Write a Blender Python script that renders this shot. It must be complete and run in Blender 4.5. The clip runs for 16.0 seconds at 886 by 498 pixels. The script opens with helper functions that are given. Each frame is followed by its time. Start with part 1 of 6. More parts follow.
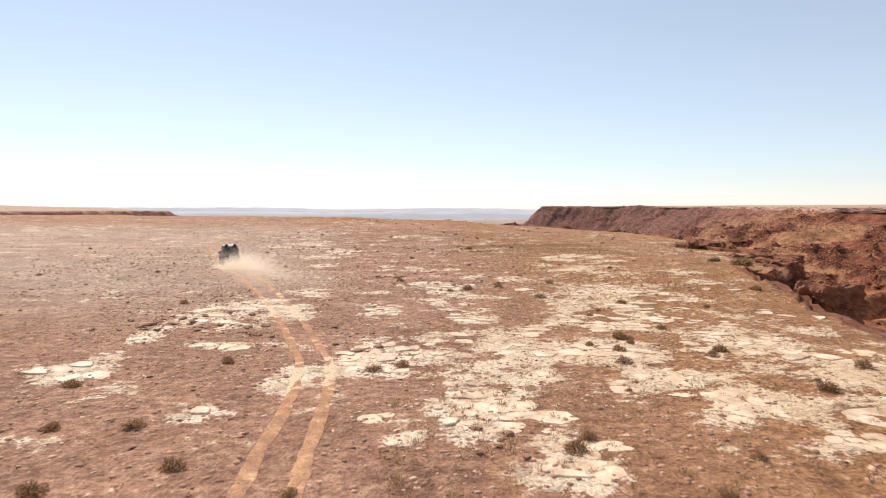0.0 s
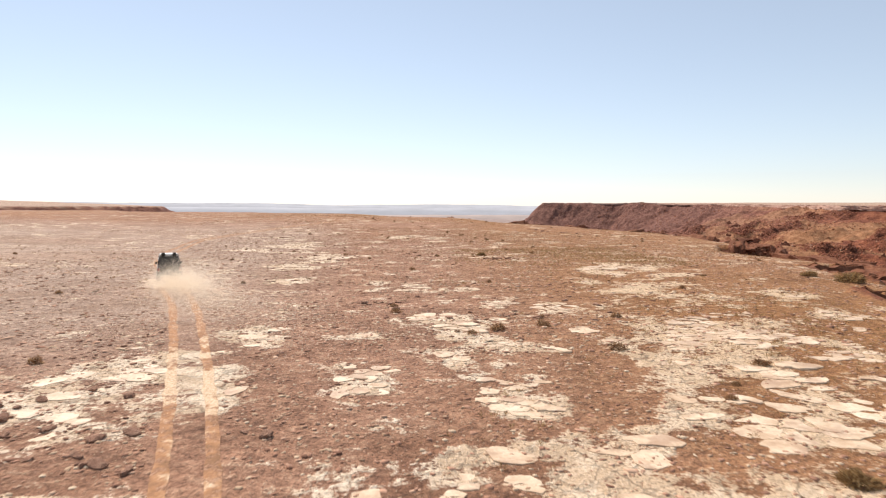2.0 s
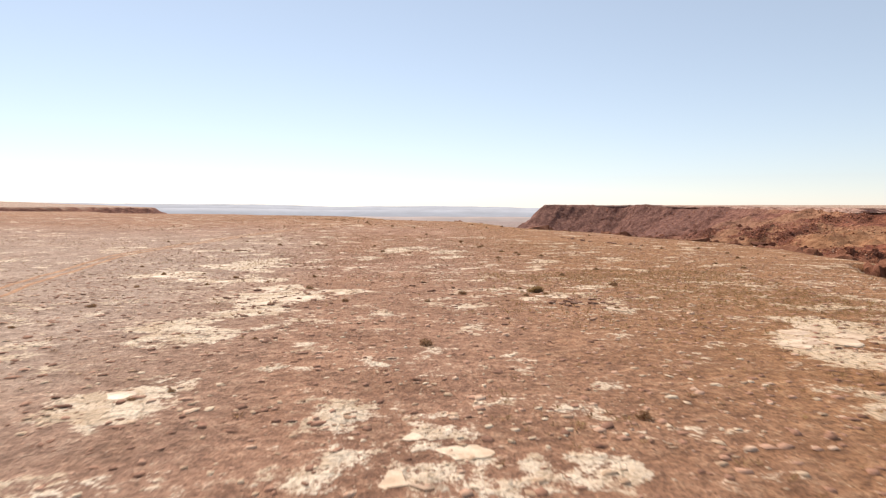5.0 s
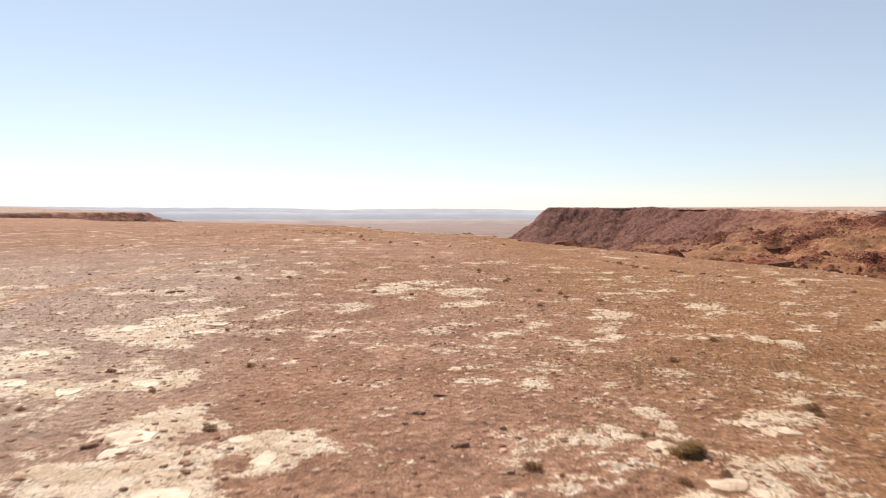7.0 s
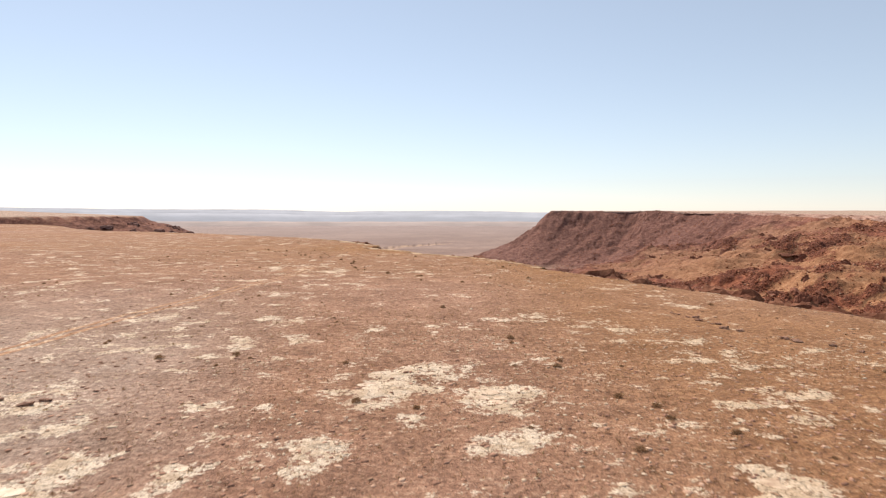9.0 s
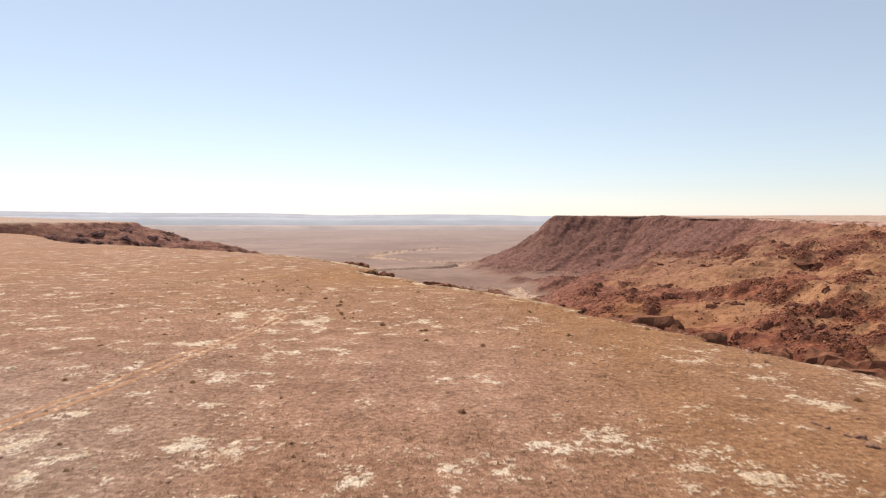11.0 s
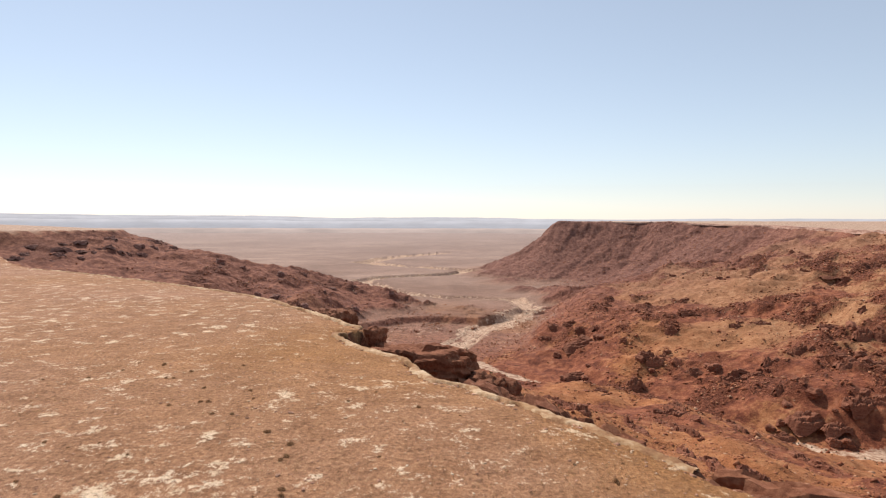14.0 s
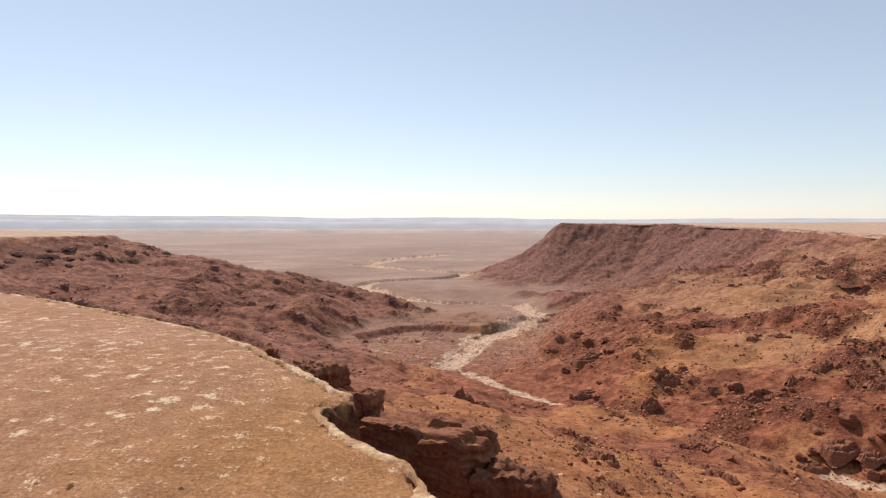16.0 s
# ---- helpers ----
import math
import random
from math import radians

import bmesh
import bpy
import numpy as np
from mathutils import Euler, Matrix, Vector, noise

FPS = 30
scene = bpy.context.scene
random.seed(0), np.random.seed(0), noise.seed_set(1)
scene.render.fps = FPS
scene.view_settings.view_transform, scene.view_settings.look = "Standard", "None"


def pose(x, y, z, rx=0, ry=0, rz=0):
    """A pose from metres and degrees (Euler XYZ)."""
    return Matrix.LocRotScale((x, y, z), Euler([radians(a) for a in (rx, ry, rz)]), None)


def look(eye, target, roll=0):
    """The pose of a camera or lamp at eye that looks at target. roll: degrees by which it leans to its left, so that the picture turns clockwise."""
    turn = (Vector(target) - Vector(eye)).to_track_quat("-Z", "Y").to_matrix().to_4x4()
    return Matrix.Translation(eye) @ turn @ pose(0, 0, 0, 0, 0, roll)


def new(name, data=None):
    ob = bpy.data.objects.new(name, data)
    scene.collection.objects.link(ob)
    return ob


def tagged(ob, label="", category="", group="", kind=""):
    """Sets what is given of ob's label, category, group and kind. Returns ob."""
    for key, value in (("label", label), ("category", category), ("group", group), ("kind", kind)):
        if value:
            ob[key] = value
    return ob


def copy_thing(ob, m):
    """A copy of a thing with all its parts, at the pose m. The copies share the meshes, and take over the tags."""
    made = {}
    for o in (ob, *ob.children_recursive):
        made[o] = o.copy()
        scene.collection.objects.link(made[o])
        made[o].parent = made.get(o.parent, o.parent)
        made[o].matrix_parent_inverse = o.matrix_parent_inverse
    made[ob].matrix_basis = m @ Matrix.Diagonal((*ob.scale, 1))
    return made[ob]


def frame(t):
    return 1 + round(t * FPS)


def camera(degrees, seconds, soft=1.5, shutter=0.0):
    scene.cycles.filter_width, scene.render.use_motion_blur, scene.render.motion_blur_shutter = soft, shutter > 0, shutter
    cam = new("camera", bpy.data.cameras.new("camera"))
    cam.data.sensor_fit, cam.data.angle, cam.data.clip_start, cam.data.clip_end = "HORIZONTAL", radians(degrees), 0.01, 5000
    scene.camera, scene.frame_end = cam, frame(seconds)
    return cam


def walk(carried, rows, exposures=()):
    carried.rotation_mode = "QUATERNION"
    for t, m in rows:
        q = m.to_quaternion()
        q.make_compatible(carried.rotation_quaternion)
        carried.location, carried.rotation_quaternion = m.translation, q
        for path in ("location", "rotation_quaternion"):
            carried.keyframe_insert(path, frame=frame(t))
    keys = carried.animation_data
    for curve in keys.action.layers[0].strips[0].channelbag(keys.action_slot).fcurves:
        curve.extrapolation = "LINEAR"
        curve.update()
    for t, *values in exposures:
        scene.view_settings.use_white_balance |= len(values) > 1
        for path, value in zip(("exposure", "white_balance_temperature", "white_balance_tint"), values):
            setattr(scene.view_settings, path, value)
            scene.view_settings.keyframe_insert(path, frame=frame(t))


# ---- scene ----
cam = camera(68.0, 16.0, soft=1.2, shutter=0.3)
PATH = [
    (0, (-0.263, 1.075, 5.902), (-0.266, 3.072, 5.787), -0.2),
    (0.5, (-0.44, 4.771, 5.95), (-0.445, 6.767, 5.833), -0.2),
    (1, (-0.662, 9.293, 5.962), (-0.666, 11.289, 5.843), -0.2),
    (1.5, (-0.949, 13.684, 6.006), (-0.951, 15.681, 5.882), -0.1),
    (2, (-1.229, 18.377, 6.038), (-1.229, 20.373, 5.912), 0.0),
    (2.5, (-1.474, 22.692, 6.015), (-1.475, 24.688, 5.888), 0.1),
    (3, (-1.728, 27.68, 6.001), (-1.73, 29.676, 5.875), 0.1),
    (3.5, (-2.021, 32.528, 6.059), (-2.021, 34.524, 5.931), 0.1),
    (3.7, (-2.196, 34.484, 6.134), (-2.192, 36.48, 5.999), 0.3),
    (5.8, (-3.981, 61.787, 6.157), (-3.979, 63.784, 6.043), 0.0),
    (6, (-4.098, 64.409, 6.529), (-4.097, 66.406, 6.414), -0.0),
    (6.5, (-4.357, 70.104, 7.318), (-4.358, 72.101, 7.204), -0.0),
    (7, (-4.716, 76.167, 8.2), (-4.716, 78.164, 8.086), -0.1),
    (7.5, (-5.106, 82.651, 9.134), (-5.106, 84.648, 9.021), -0.1),
    (8, (-5.447, 88.678, 10.053), (-5.448, 90.675, 9.94), -0.0),
    (8.5, (-5.781, 94.529, 10.898), (-5.783, 96.526, 10.786), -0.1),
    (9, (-6.122, 100.421, 11.77), (-6.124, 102.418, 11.661), -0.0),
    (9.5, (-6.487, 106.733, 12.752), (-6.49, 108.73, 12.644), -0.0),
    (10, (-6.95, 112.662, 13.581), (-6.952, 114.659, 13.476), -0.1),
    (12.5, (-8.093, 145.134, 19.193), (-8.098, 147.132, 19.096), 0.2),
    (13, (-8.453, 151.769, 20.46), (-8.456, 153.767, 20.364), 0.1),
    (13.5, (-8.898, 158.757, 21.66), (-8.9, 160.755, 21.567), 0.0),
    (14, (-9.221, 164.927, 22.909), (-9.223, 166.925, 22.815), 0.1),
    (14.5, (-9.605, 171.332, 24.629), (-9.607, 173.33, 24.533), 0.0),
    (15, (-10.075, 177.736, 26.092), (-10.077, 179.734, 25.996), 0.0),
    (15.5, (-10.466, 184.16, 27.514), (-10.468, 186.158, 27.418), 0.0),
    (16, (-10.93, 190.462, 29.011), (-10.931, 192.459, 28.915), 0.0),
]
walk(cam, [(t, look(eye, target, roll)) for t, eye, target, roll in PATH], [(0, 0.28, 6650, 16.5), (7, 0.24, 6650, 16.5), (16, 0.17, 6650, 16.5)])

# ---- world, sun, exposure ----
SUN_TURN = 30.0      # degrees to the left of the flight line
SUN_HEIGHT = 47.0
world = bpy.data.worlds.new("sky")
scene.world = world
world.use_nodes = True
wn, wl = world.node_tree.nodes, world.node_tree.links
wn.clear()
sky = wn.new("ShaderNodeTexSky")
sky.sky_type = "NISHITA"
sky.sun_disc = False
sky.sun_elevation = radians(SUN_HEIGHT)
sky.sun_rotation = radians(-SUN_TURN)
sky.altitude = 900
sky.air_density = 1.0
sky.dust_density = 0.15
sky.ozone_density = 2.0
background = wn.new("ShaderNodeBackground")
background.inputs["Strength"].default_value = 0.105
world_out = wn.new("ShaderNodeOutputWorld")
haze = wn.new("ShaderNodeHueSaturation")     # dusty air takes colour out of the sky
haze.inputs["Saturation"].default_value = 0.76
haze.inputs["Hue"].default_value = 0.490
veil = wn.new("ShaderNodeMixRGB")            # and evens it out
veil.inputs[0].default_value = 0.22
veil.inputs[2].default_value = (5.5, 6.8, 7.8, 1)
wl.new(sky.outputs[0], veil.inputs[1])
wl.new(veil.outputs[0], haze.inputs["Color"])
wl.new(haze.outputs[0], background.inputs[0])
wl.new(background.outputs[0], world_out.inputs[0])

sun_data = bpy.data.lights.new("sun", "SUN")
sun_data.energy = 4.6
sun_data.angle = radians(0.5)
sun_data.color = (1.0, 0.92, 0.80)
sun = new("sun", sun_data)
a, e = radians(SUN_TURN), radians(SUN_HEIGHT)
sun_from = Vector((-math.sin(a) * math.cos(e), math.cos(a) * math.cos(e), math.sin(e)))
sun.matrix_world = look(sun_from * 100, (0, 0, 0))


# ---- materials ----
def material(name, rough=0.9):
    m = bpy.data.materials.new(name)
    m.use_nodes = True
    n, l = m.node_tree.nodes, m.node_tree.links
    b = n["Principled BSDF"]
    b.inputs["Roughness"].default_value = rough
    b.inputs["Specular IOR Level"].default_value = 0.2
    return m, n, l, b


def place_vector(n, l, scale=(1, 1, 1)):
    geo = n.new("ShaderNodeNewGeometry")
    mp = n.new("ShaderNodeMapping")
    mp.inputs["Scale"].default_value = scale
    l.new(geo.outputs["Position"], mp.inputs["Vector"])
    return mp.outputs[0]


def tex_noise(n, l, vec, scale, detail=5.0, rough=0.55):
    t = n.new("ShaderNodeTexNoise")
    t.inputs["Scale"].default_value = scale
    t.inputs["Detail"].default_value = detail
    t.inputs["Roughness"].default_value = rough
    l.new(vec, t.inputs["Vector"])
    return t.outputs["Fac"]


def ramp(n, l, fac, stops):
    r = n.new("ShaderNodeValToRGB")
    els = r.color_ramp.elements
    while len(els) < len(stops):
        els.new(0.5)
    for el, (p, c) in zip(els, stops):
        el.position = p
        el.color = (*c, 1) if len(c) == 3 else c
    l.new(fac, r.inputs[0])
    return r.outputs[0]


def grey(v):
    return (v, v, v)


def mix(n, l, fac, a_in, b_in, mode="MIX"):
    m = n.new("ShaderNodeMix")
    m.data_type = "RGBA"
    m.blend_type = mode
    for sock, val in ((m.inputs[0], fac), (m.inputs[6], a_in), (m.inputs[7], b_in)):
        if isinstance(val, (int, float)):
            sock.default_value = val
        elif isinstance(val, tuple):
            sock.default_value = (*val, 1)
        else:
            l.new(val, sock)
    return m.outputs[2]


def calc(n, l, op, a_in, b_in=0.0, clamp=False):
    m = n.new("ShaderNodeMath")
    m.operation = op
    m.use_clamp = clamp
    for sock, val in zip(m.inputs, (a_in, b_in)):
        if isinstance(val, (int, float)):
            sock.default_value = val
        else:
            l.new(val, sock)
    return m.outputs[0]


def bump(n, l, b, height, strength, distance):
    u = n.new("ShaderNodeBump")
    u.inputs["Strength"].default_value = strength
    u.inputs["Distance"].default_value = distance
    l.new(height, u.inputs["Height"])
    l.new(u.outputs[0], b.inputs["Normal"])


def attribute(n, name):
    at = n.new("ShaderNodeAttribute")
    at.attribute_name = name
    return at.outputs["Fac"]


def ground_material():
    m, n, l, b = material("desert_ground", 0.95)
    v = place_vector(n, l)
    big = tex_noise(n, l, v, 0.03, 4)
    mid = tex_noise(n, l, v, 0.35, 6, 0.6)
    fine = tex_noise(n, l, v, 2.2, 6, 0.65)
    grit = tex_noise(n, l, v, 9.0, 4, 0.7)
    coarse = tex_noise(n, l, v, 0.16, 9, 0.68)
    canyon, rocky, ochre_at = attribute(n, "canyon"), attribute(n, "rocky"), attribute(n, "ochre")
    # red-brown gravelly soil
    soil = ramp(n, l, mid, [(0.34, (0.225, 0.120, 0.077)), (0.5, (0.370, 0.203, 0.132)), (0.66, (0.49, 0.292, 0.195))])
    soil2 = ramp(n, l, fine, [(0.36, (0.125, 0.060, 0.038)), (0.5, (0.350, 0.190, 0.121)), (0.64, (0.575, 0.372, 0.250))])
    soil = mix(n, l, 0.5, soil, soil2)
    # ochre grassy soil
    ochre = ramp(n, l, fine, [(0.32, (0.155, 0.072, 0.029)), (0.5, (0.325, 0.153, 0.055)), (0.70, (0.46, 0.254, 0.106))])
    ochre = mix(n, l, ramp(n, l, mid, [(0.4, grey(0)), (0.62, grey(0.6))]), ochre, (0.31, 0.150, 0.060))
    soil = mix(n, l, ochre_at, soil, ochre)
    # greyer, paler soil; on the far tops this paints haze into the colour
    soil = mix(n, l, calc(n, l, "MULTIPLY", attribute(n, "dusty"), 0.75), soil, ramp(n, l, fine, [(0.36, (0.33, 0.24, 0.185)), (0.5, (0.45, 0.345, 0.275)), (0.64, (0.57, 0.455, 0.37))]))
    drift = ramp(n, l, coarse, [(0.36, (0.84, 0.78, 0.71)), (0.5, (1.0, 0.98, 0.95)), (0.62, (1.14, 1.12, 1.08))])
    soil = mix(n, l, 0.9, soil, drift, "MULTIPLY")
    # red canyon earth, ochre sand between rubble, dark bare rock
    red = ramp(n, l, coarse, [(0.34, (0.095, 0.028, 0.016)), (0.47, (0.190, 0.059, 0.031)), (0.56, (0.275, 0.096, 0.047)), (0.7, (0.39, 0.168, 0.090))])
    sandy = ramp(n, l, coarse, [(0.36, (0.225, 0.079, 0.032)), (0.5, (0.335, 0.133, 0.054)), (0.66, (0.43, 0.198, 0.090))])
    straw = ramp(n, l, coarse, [(0.36, (0.235, 0.108, 0.052)), (0.5, (0.330, 0.165, 0.082)), (0.66, (0.42, 0.235, 0.128))])
    sandy = mix(n, l, attribute(n, "straw"), sandy, straw)
    share = calc(n, l, "ADD", ochre_at, calc(n, l, "MULTIPLY", calc(n, l, "SUBTRACT", mid, 0.5), 1.6))
    red = mix(n, l, ramp(n, l, share, [(0.30, grey(0)), (0.62, grey(1))]), red, sandy)
    crag = tex_noise(n, l, v, 0.7, 7, 0.72)
    bare = ramp(n, l, crag, [(0.34, (0.06, 0.019, 0.012)), (0.5, (0.185, 0.058, 0.031)), (0.66, (0.36, 0.145, 0.082))])
    bare_at = calc(n, l, "ADD", rocky, calc(n, l, "MULTIPLY", calc(n, l, "SUBTRACT", coarse, 0.5), 1.4))
    red = mix(n, l, ramp(n, l, bare_at, [(0.25, grey(0)), (0.6, grey(1))]), red, bare)
    # dusky tint of the mesa's flank and of the hill beyond the brink: haze and shade put into the colour
    dusky = ramp(n, l, coarse, [(0.34, (0.105, 0.043, 0.033)), (0.5, (0.195, 0.095, 0.073)), (0.66, (0.30, 0.152, 0.114))])
    red = mix(n, l, calc(n, l, "MULTIPLY", attribute(n, "haze_shade"), 0.85), red, dusky)
    speck = ramp(n, l, crag, [(0.30, grey(0.40)), (0.40, grey(0.95)), (0.60, grey(1.05)), (0.70, grey(1.45))])
    red = mix(n, l, 0.85, red, speck, "MULTIPLY")
    col = mix(n, l, canyon, soil, red)
    # far plain, low scarps drawn into its colour as streaks
    wide = tex_noise(n, l, place_vector(n, l, (1, 1.3, 1)), 0.0035, 8, 0.66)
    plain = ramp(n, l, wide, [(0.34, (0.150, 0.098, 0.080)), (0.46, (0.215, 0.147, 0.121)), (0.54, (0.268, 0.187, 0.153)), (0.66, (0.38, 0.275, 0.222))])
    plain = mix(n, l, 0.3, plain, ramp(n, l, big, [(0.35, (0.13, 0.080, 0.058)), (0.65, (0.33, 0.215, 0.155))]))
    streak = tex_noise(n, l, place_vector(n, l, (0.25, 2.4, 1)), 0.012, 6, 0.6)
    plain = mix(n, l, 0.6, plain, ramp(n, l, streak, [(0.32, grey(0.5)), (0.40, grey(1.0)), (0.62, grey(1.05)), (0.72, grey(1.3))]), "MULTIPLY")
    # haze of the distance is painted into the far plain's colour
    plain = mix(n, l, attribute(n, "far_haze"), plain, (0.33, 0.275, 0.255))
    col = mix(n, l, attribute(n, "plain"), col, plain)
    # sand and gravel of the dry wash
    s = calc(n, l, "ADD", attribute(n, "sand"), calc(n, l, "MULTIPLY", calc(n, l, "SUBTRACT", coarse, 0.5), 1.5))
    bed = ramp(n, l, mid, [(0.35, (0.27, 0.155, 0.10)), (0.5, (0.46, 0.310, 0.215)), (0.68, (0.64, 0.50, 0.38))])
    col = mix(n, l, ramp(n, l, s, [(0.42, grey(0)), (0.58, grey(1))]), col, bed)
    # pale limestone crust, broken up by its own grain
    w = calc(n, l, "ADD", attribute(n, "pale"), calc(n, l, "MULTIPLY", calc(n, l, "SUBTRACT", fine, 0.5), 1.0))
    w = calc(n, l, "ADD", w, calc(n, l, "MULTIPLY", calc(n, l, "SUBTRACT", mid, 0.5), 1.7))
    w = calc(n, l, "ADD", w, calc(n, l, "MULTIPLY", calc(n, l, "SUBTRACT", grit, 0.5), 0.5))
    mask = ramp(n, l, w, [(0.48, grey(0)), (0.57, grey(1))])
    crust = ramp(n, l, grit, [(0.32, (0.62, 0.45, 0.305)), (0.48, (0.80, 0.645, 0.475)), (0.68, (0.87, 0.75, 0.60))])
    crust = mix(n, l, ramp(n, l, tex_noise(n, l, v, 0.6, 7, 0.66), [(0.46, grey(0)), (0.56, grey(0.55))]), crust, (0.49, 0.325, 0.19))
    crust = mix(n, l, calc(n, l, "MULTIPLY", ochre_at, 0.9), crust, (0.64, 0.45, 0.275))
    plates = n.new("ShaderNodeTexVoronoi")
    plates.feature = "DISTANCE_TO_EDGE"
    plates.inputs["Scale"].default_value = 0.75
    wobble = n.new("ShaderNodeTexNoise")
    wobble.inputs["Scale"].default_value = 1.1
    wobble.inputs["Detail"].default_value = 4.0
    l.new(v, wobble.inputs["Vector"])
    add = n.new("ShaderNodeVectorMath")
    l.new(v, add.inputs[0])
    l.new(wobble.outputs["Color"], add.inputs[1])
    l.new(add.outputs[0], plates.inputs["Vector"])
    crack = ramp(n, l, plates.outputs["Distance"], [(0.012, grey(0.42)), (0.035, grey(1.0))])
    crust = mix(n, l, 0.65, crust, crack, "MULTIPLY")
    col = mix(n, l, mask, col, crust)
    grain = ramp(n, l, grit, [(0.36, grey(0.56)), (0.5, grey(1.02)), (0.62, grey(1.26))])
    col = mix(n, l, calc(n, l, "SUBTRACT", 0.9, calc(n, l, "MULTIPLY", mask, 0.55)), col, grain, "MULTIPLY")
    l.new(col, b.inputs["Base Color"])
    h = calc(n, l, "ADD", calc(n, l, "MULTIPLY", fine, 1.2), calc(n, l, "MULTIPLY", grit, 0.6))
    h = calc(n, l, "ADD", h, calc(n, l, "MULTIPLY", mid, 3.6))
    h = calc(n, l, "ADD", h, calc(n, l, "MULTIPLY", rocky, calc(n, l, "MULTIPLY", crag, 10.0)))
    lumpy = calc(n, l, "ADD", 0.25, rocky)
    h = calc(n, l, "ADD", h, calc(n, l, "MULTIPLY", calc(n, l, "MULTIPLY", canyon, lumpy), calc(n, l, "ADD", calc(n, l, "MULTIPLY", coarse, 9.0), calc(n, l, "MULTIPLY", mid, 6.0))))
    bump(n, l, b, h, 0.9, 0.21)
    return m


def rock_material(name, dark, mid_c, light, scale=0.5):
    m, n, l, b = material(name, 0.92)
    v = place_vector(n, l)
    bands = tex_noise(n, l, place_vector(n, l, (0.15, 0.15, 1.6)), 0.8, 4)
    f = tex_noise(n, l, v, scale * 3, 7, 0.65)
    g = tex_noise(n, l, v, scale * 16, 4, 0.7)
    c = ramp(n, l, f, [(0.3, dark), (0.5, mid_c), (0.72, light)])
    c2 = ramp(n, l, bands, [(0.35, dark), (0.6, light)])
    c = mix(n, l, 0.3, c, c2)
    info = n.new("ShaderNodeObjectInfo")
    c = mix(n, l, 0.6, c, ramp(n, l, info.outputs["Random"], [(0.0, grey(0.75)), (1.0, grey(1.15))]), "MULTIPLY")
    l.new(c, b.inputs["Base Color"])
    bump(n, l, b, calc(n, l, "ADD", f, calc(n, l, "MULTIPLY", g, 0.4)), 0.7, 0.25)
    return m


M_GROUND = ground_material()
M_RED_ROCK = rock_material("red_rock", (0.105, 0.033, 0.019), (0.205, 0.073, 0.041), (0.34, 0.158, 0.096))

M_MESA_CAP = rock_material("mesa_cap_rock", (0.24, 0.125, 0.092), (0.44, 0.27, 0.205), (0.62, 0.44, 0.35), 0.12)
M_STONE = rock_material("dark_stone", (0.22, 0.108, 0.070), (0.35, 0.190, 0.125), (0.50, 0.31, 0.21), 2.0)
# duller red rock; the far hill's haze is put into this colour
M_DUSKY_ROCK = rock_material("dusky_rock", (0.12, 0.053, 0.040), (0.215, 0.106, 0.080), (0.34, 0.195, 0.150), 0.2)

# ---- plan of the land ----
NEAR_RIM = [(62, -400), (32, -100), (25, -20), (23, 25), (24, 41), (26, 49), (27.4, 53), (28.2, 60), (29.4, 66.8), (34.4, 64.4), (34.8, 72), (35.2, 80), (36.6, 86.8), (42.8, 86.6),
            (41, 98), (41.4, 116), (45, 126.6), (50.6, 126.3),
            (49.5, 150), (45.5, 163), (38.5, 173), (32, 183), (28.5, 192), (24, 201), (18.5, 210), (12, 219), (6, 227), (0, 235),
            (-6.8, 244.2), (-11, 247.5), (-13.5, 255.5),
            (-15.5, 260), (-20.8, 265.5), (-24.3, 271.3), (-27.6, 276.5), (-29.2, 281.6), (-25.2, 281.9), (-21.7, 282.4), (-23.1, 284.6), (-27.6, 289.4), (-34, 298.8),
            (-41.5, 309.7), (-49.5, 321), (-60, 333), (-70.5, 344), (-81.5, 353.5), (-105.5, 372.5), (-130.5, 393), (-172, 423)]
NEAR_EDGE = NEAR_RIM + [(-203, 458), (-290, 570), (-450, 690), (-700, 760), (-4900, 600), (-4900, -4900), (2000, -4900)]
MESA_EDGE = [(760, 100), (600, 500), (470, 790), (490, 990), (487, 1171), (450, 1350), (400, 1450), (300, 1520), (228, 1545),
             (250, 1620), (420, 1720), (900, 1900), (2600, 2600), (4990, 1500), (4990, -4900), (2500, -4900)]
LEFT_EDGE = [(-405, 975), (-420, 940), (-480, 880), (-560, 850), (-700, 810), (-1000, 760), (-4990, 640), (-4990, 2500),
             (-2000, 1900), (-900, 1400), (-520, 1120), (-415, 1010)]
WASH = [(340, 436), (250, 446), (196, 458), (150, 474), (116, 508), (86, 552), (70, 584), (53, 610), (23.5, 653), (-8, 727), (27, 859),
        (61, 913), (105, 998),
        (89, 1084), (31, 1127), (-11, 1120), (-70, 1173), (-128, 1283), (-159, 1376), (-135, 1452),
        (-10, 1500), (48, 1552), (-42, 1653), (-150, 1735), (-214, 1826), (-160, 2021), (-10, 2268)]
RAVINE = [(458, 1334), (405, 1330), (350, 1302), (296, 1266)]     # gully in the flank of the mesa
FLOOD = [(-7, 698), (-70, 765), (-95, 850), (-60, 895), (-14, 905), (30, 890), (70, 935), (100, 1010), (130, 1005), (112, 925),
         (78, 830), (46, 745), (18, 680)]
HILLS = [(117, 1192, 32, 26, 11), (108, 1337, 45, 60, 8), (90, 1532, 60, 90, 8), (162, 1120, 45, 40, 12), (-192, 1131, 20, 26, 16), (-133, 998, 30, 30, 10)]     # low red mounds: place, reach, height
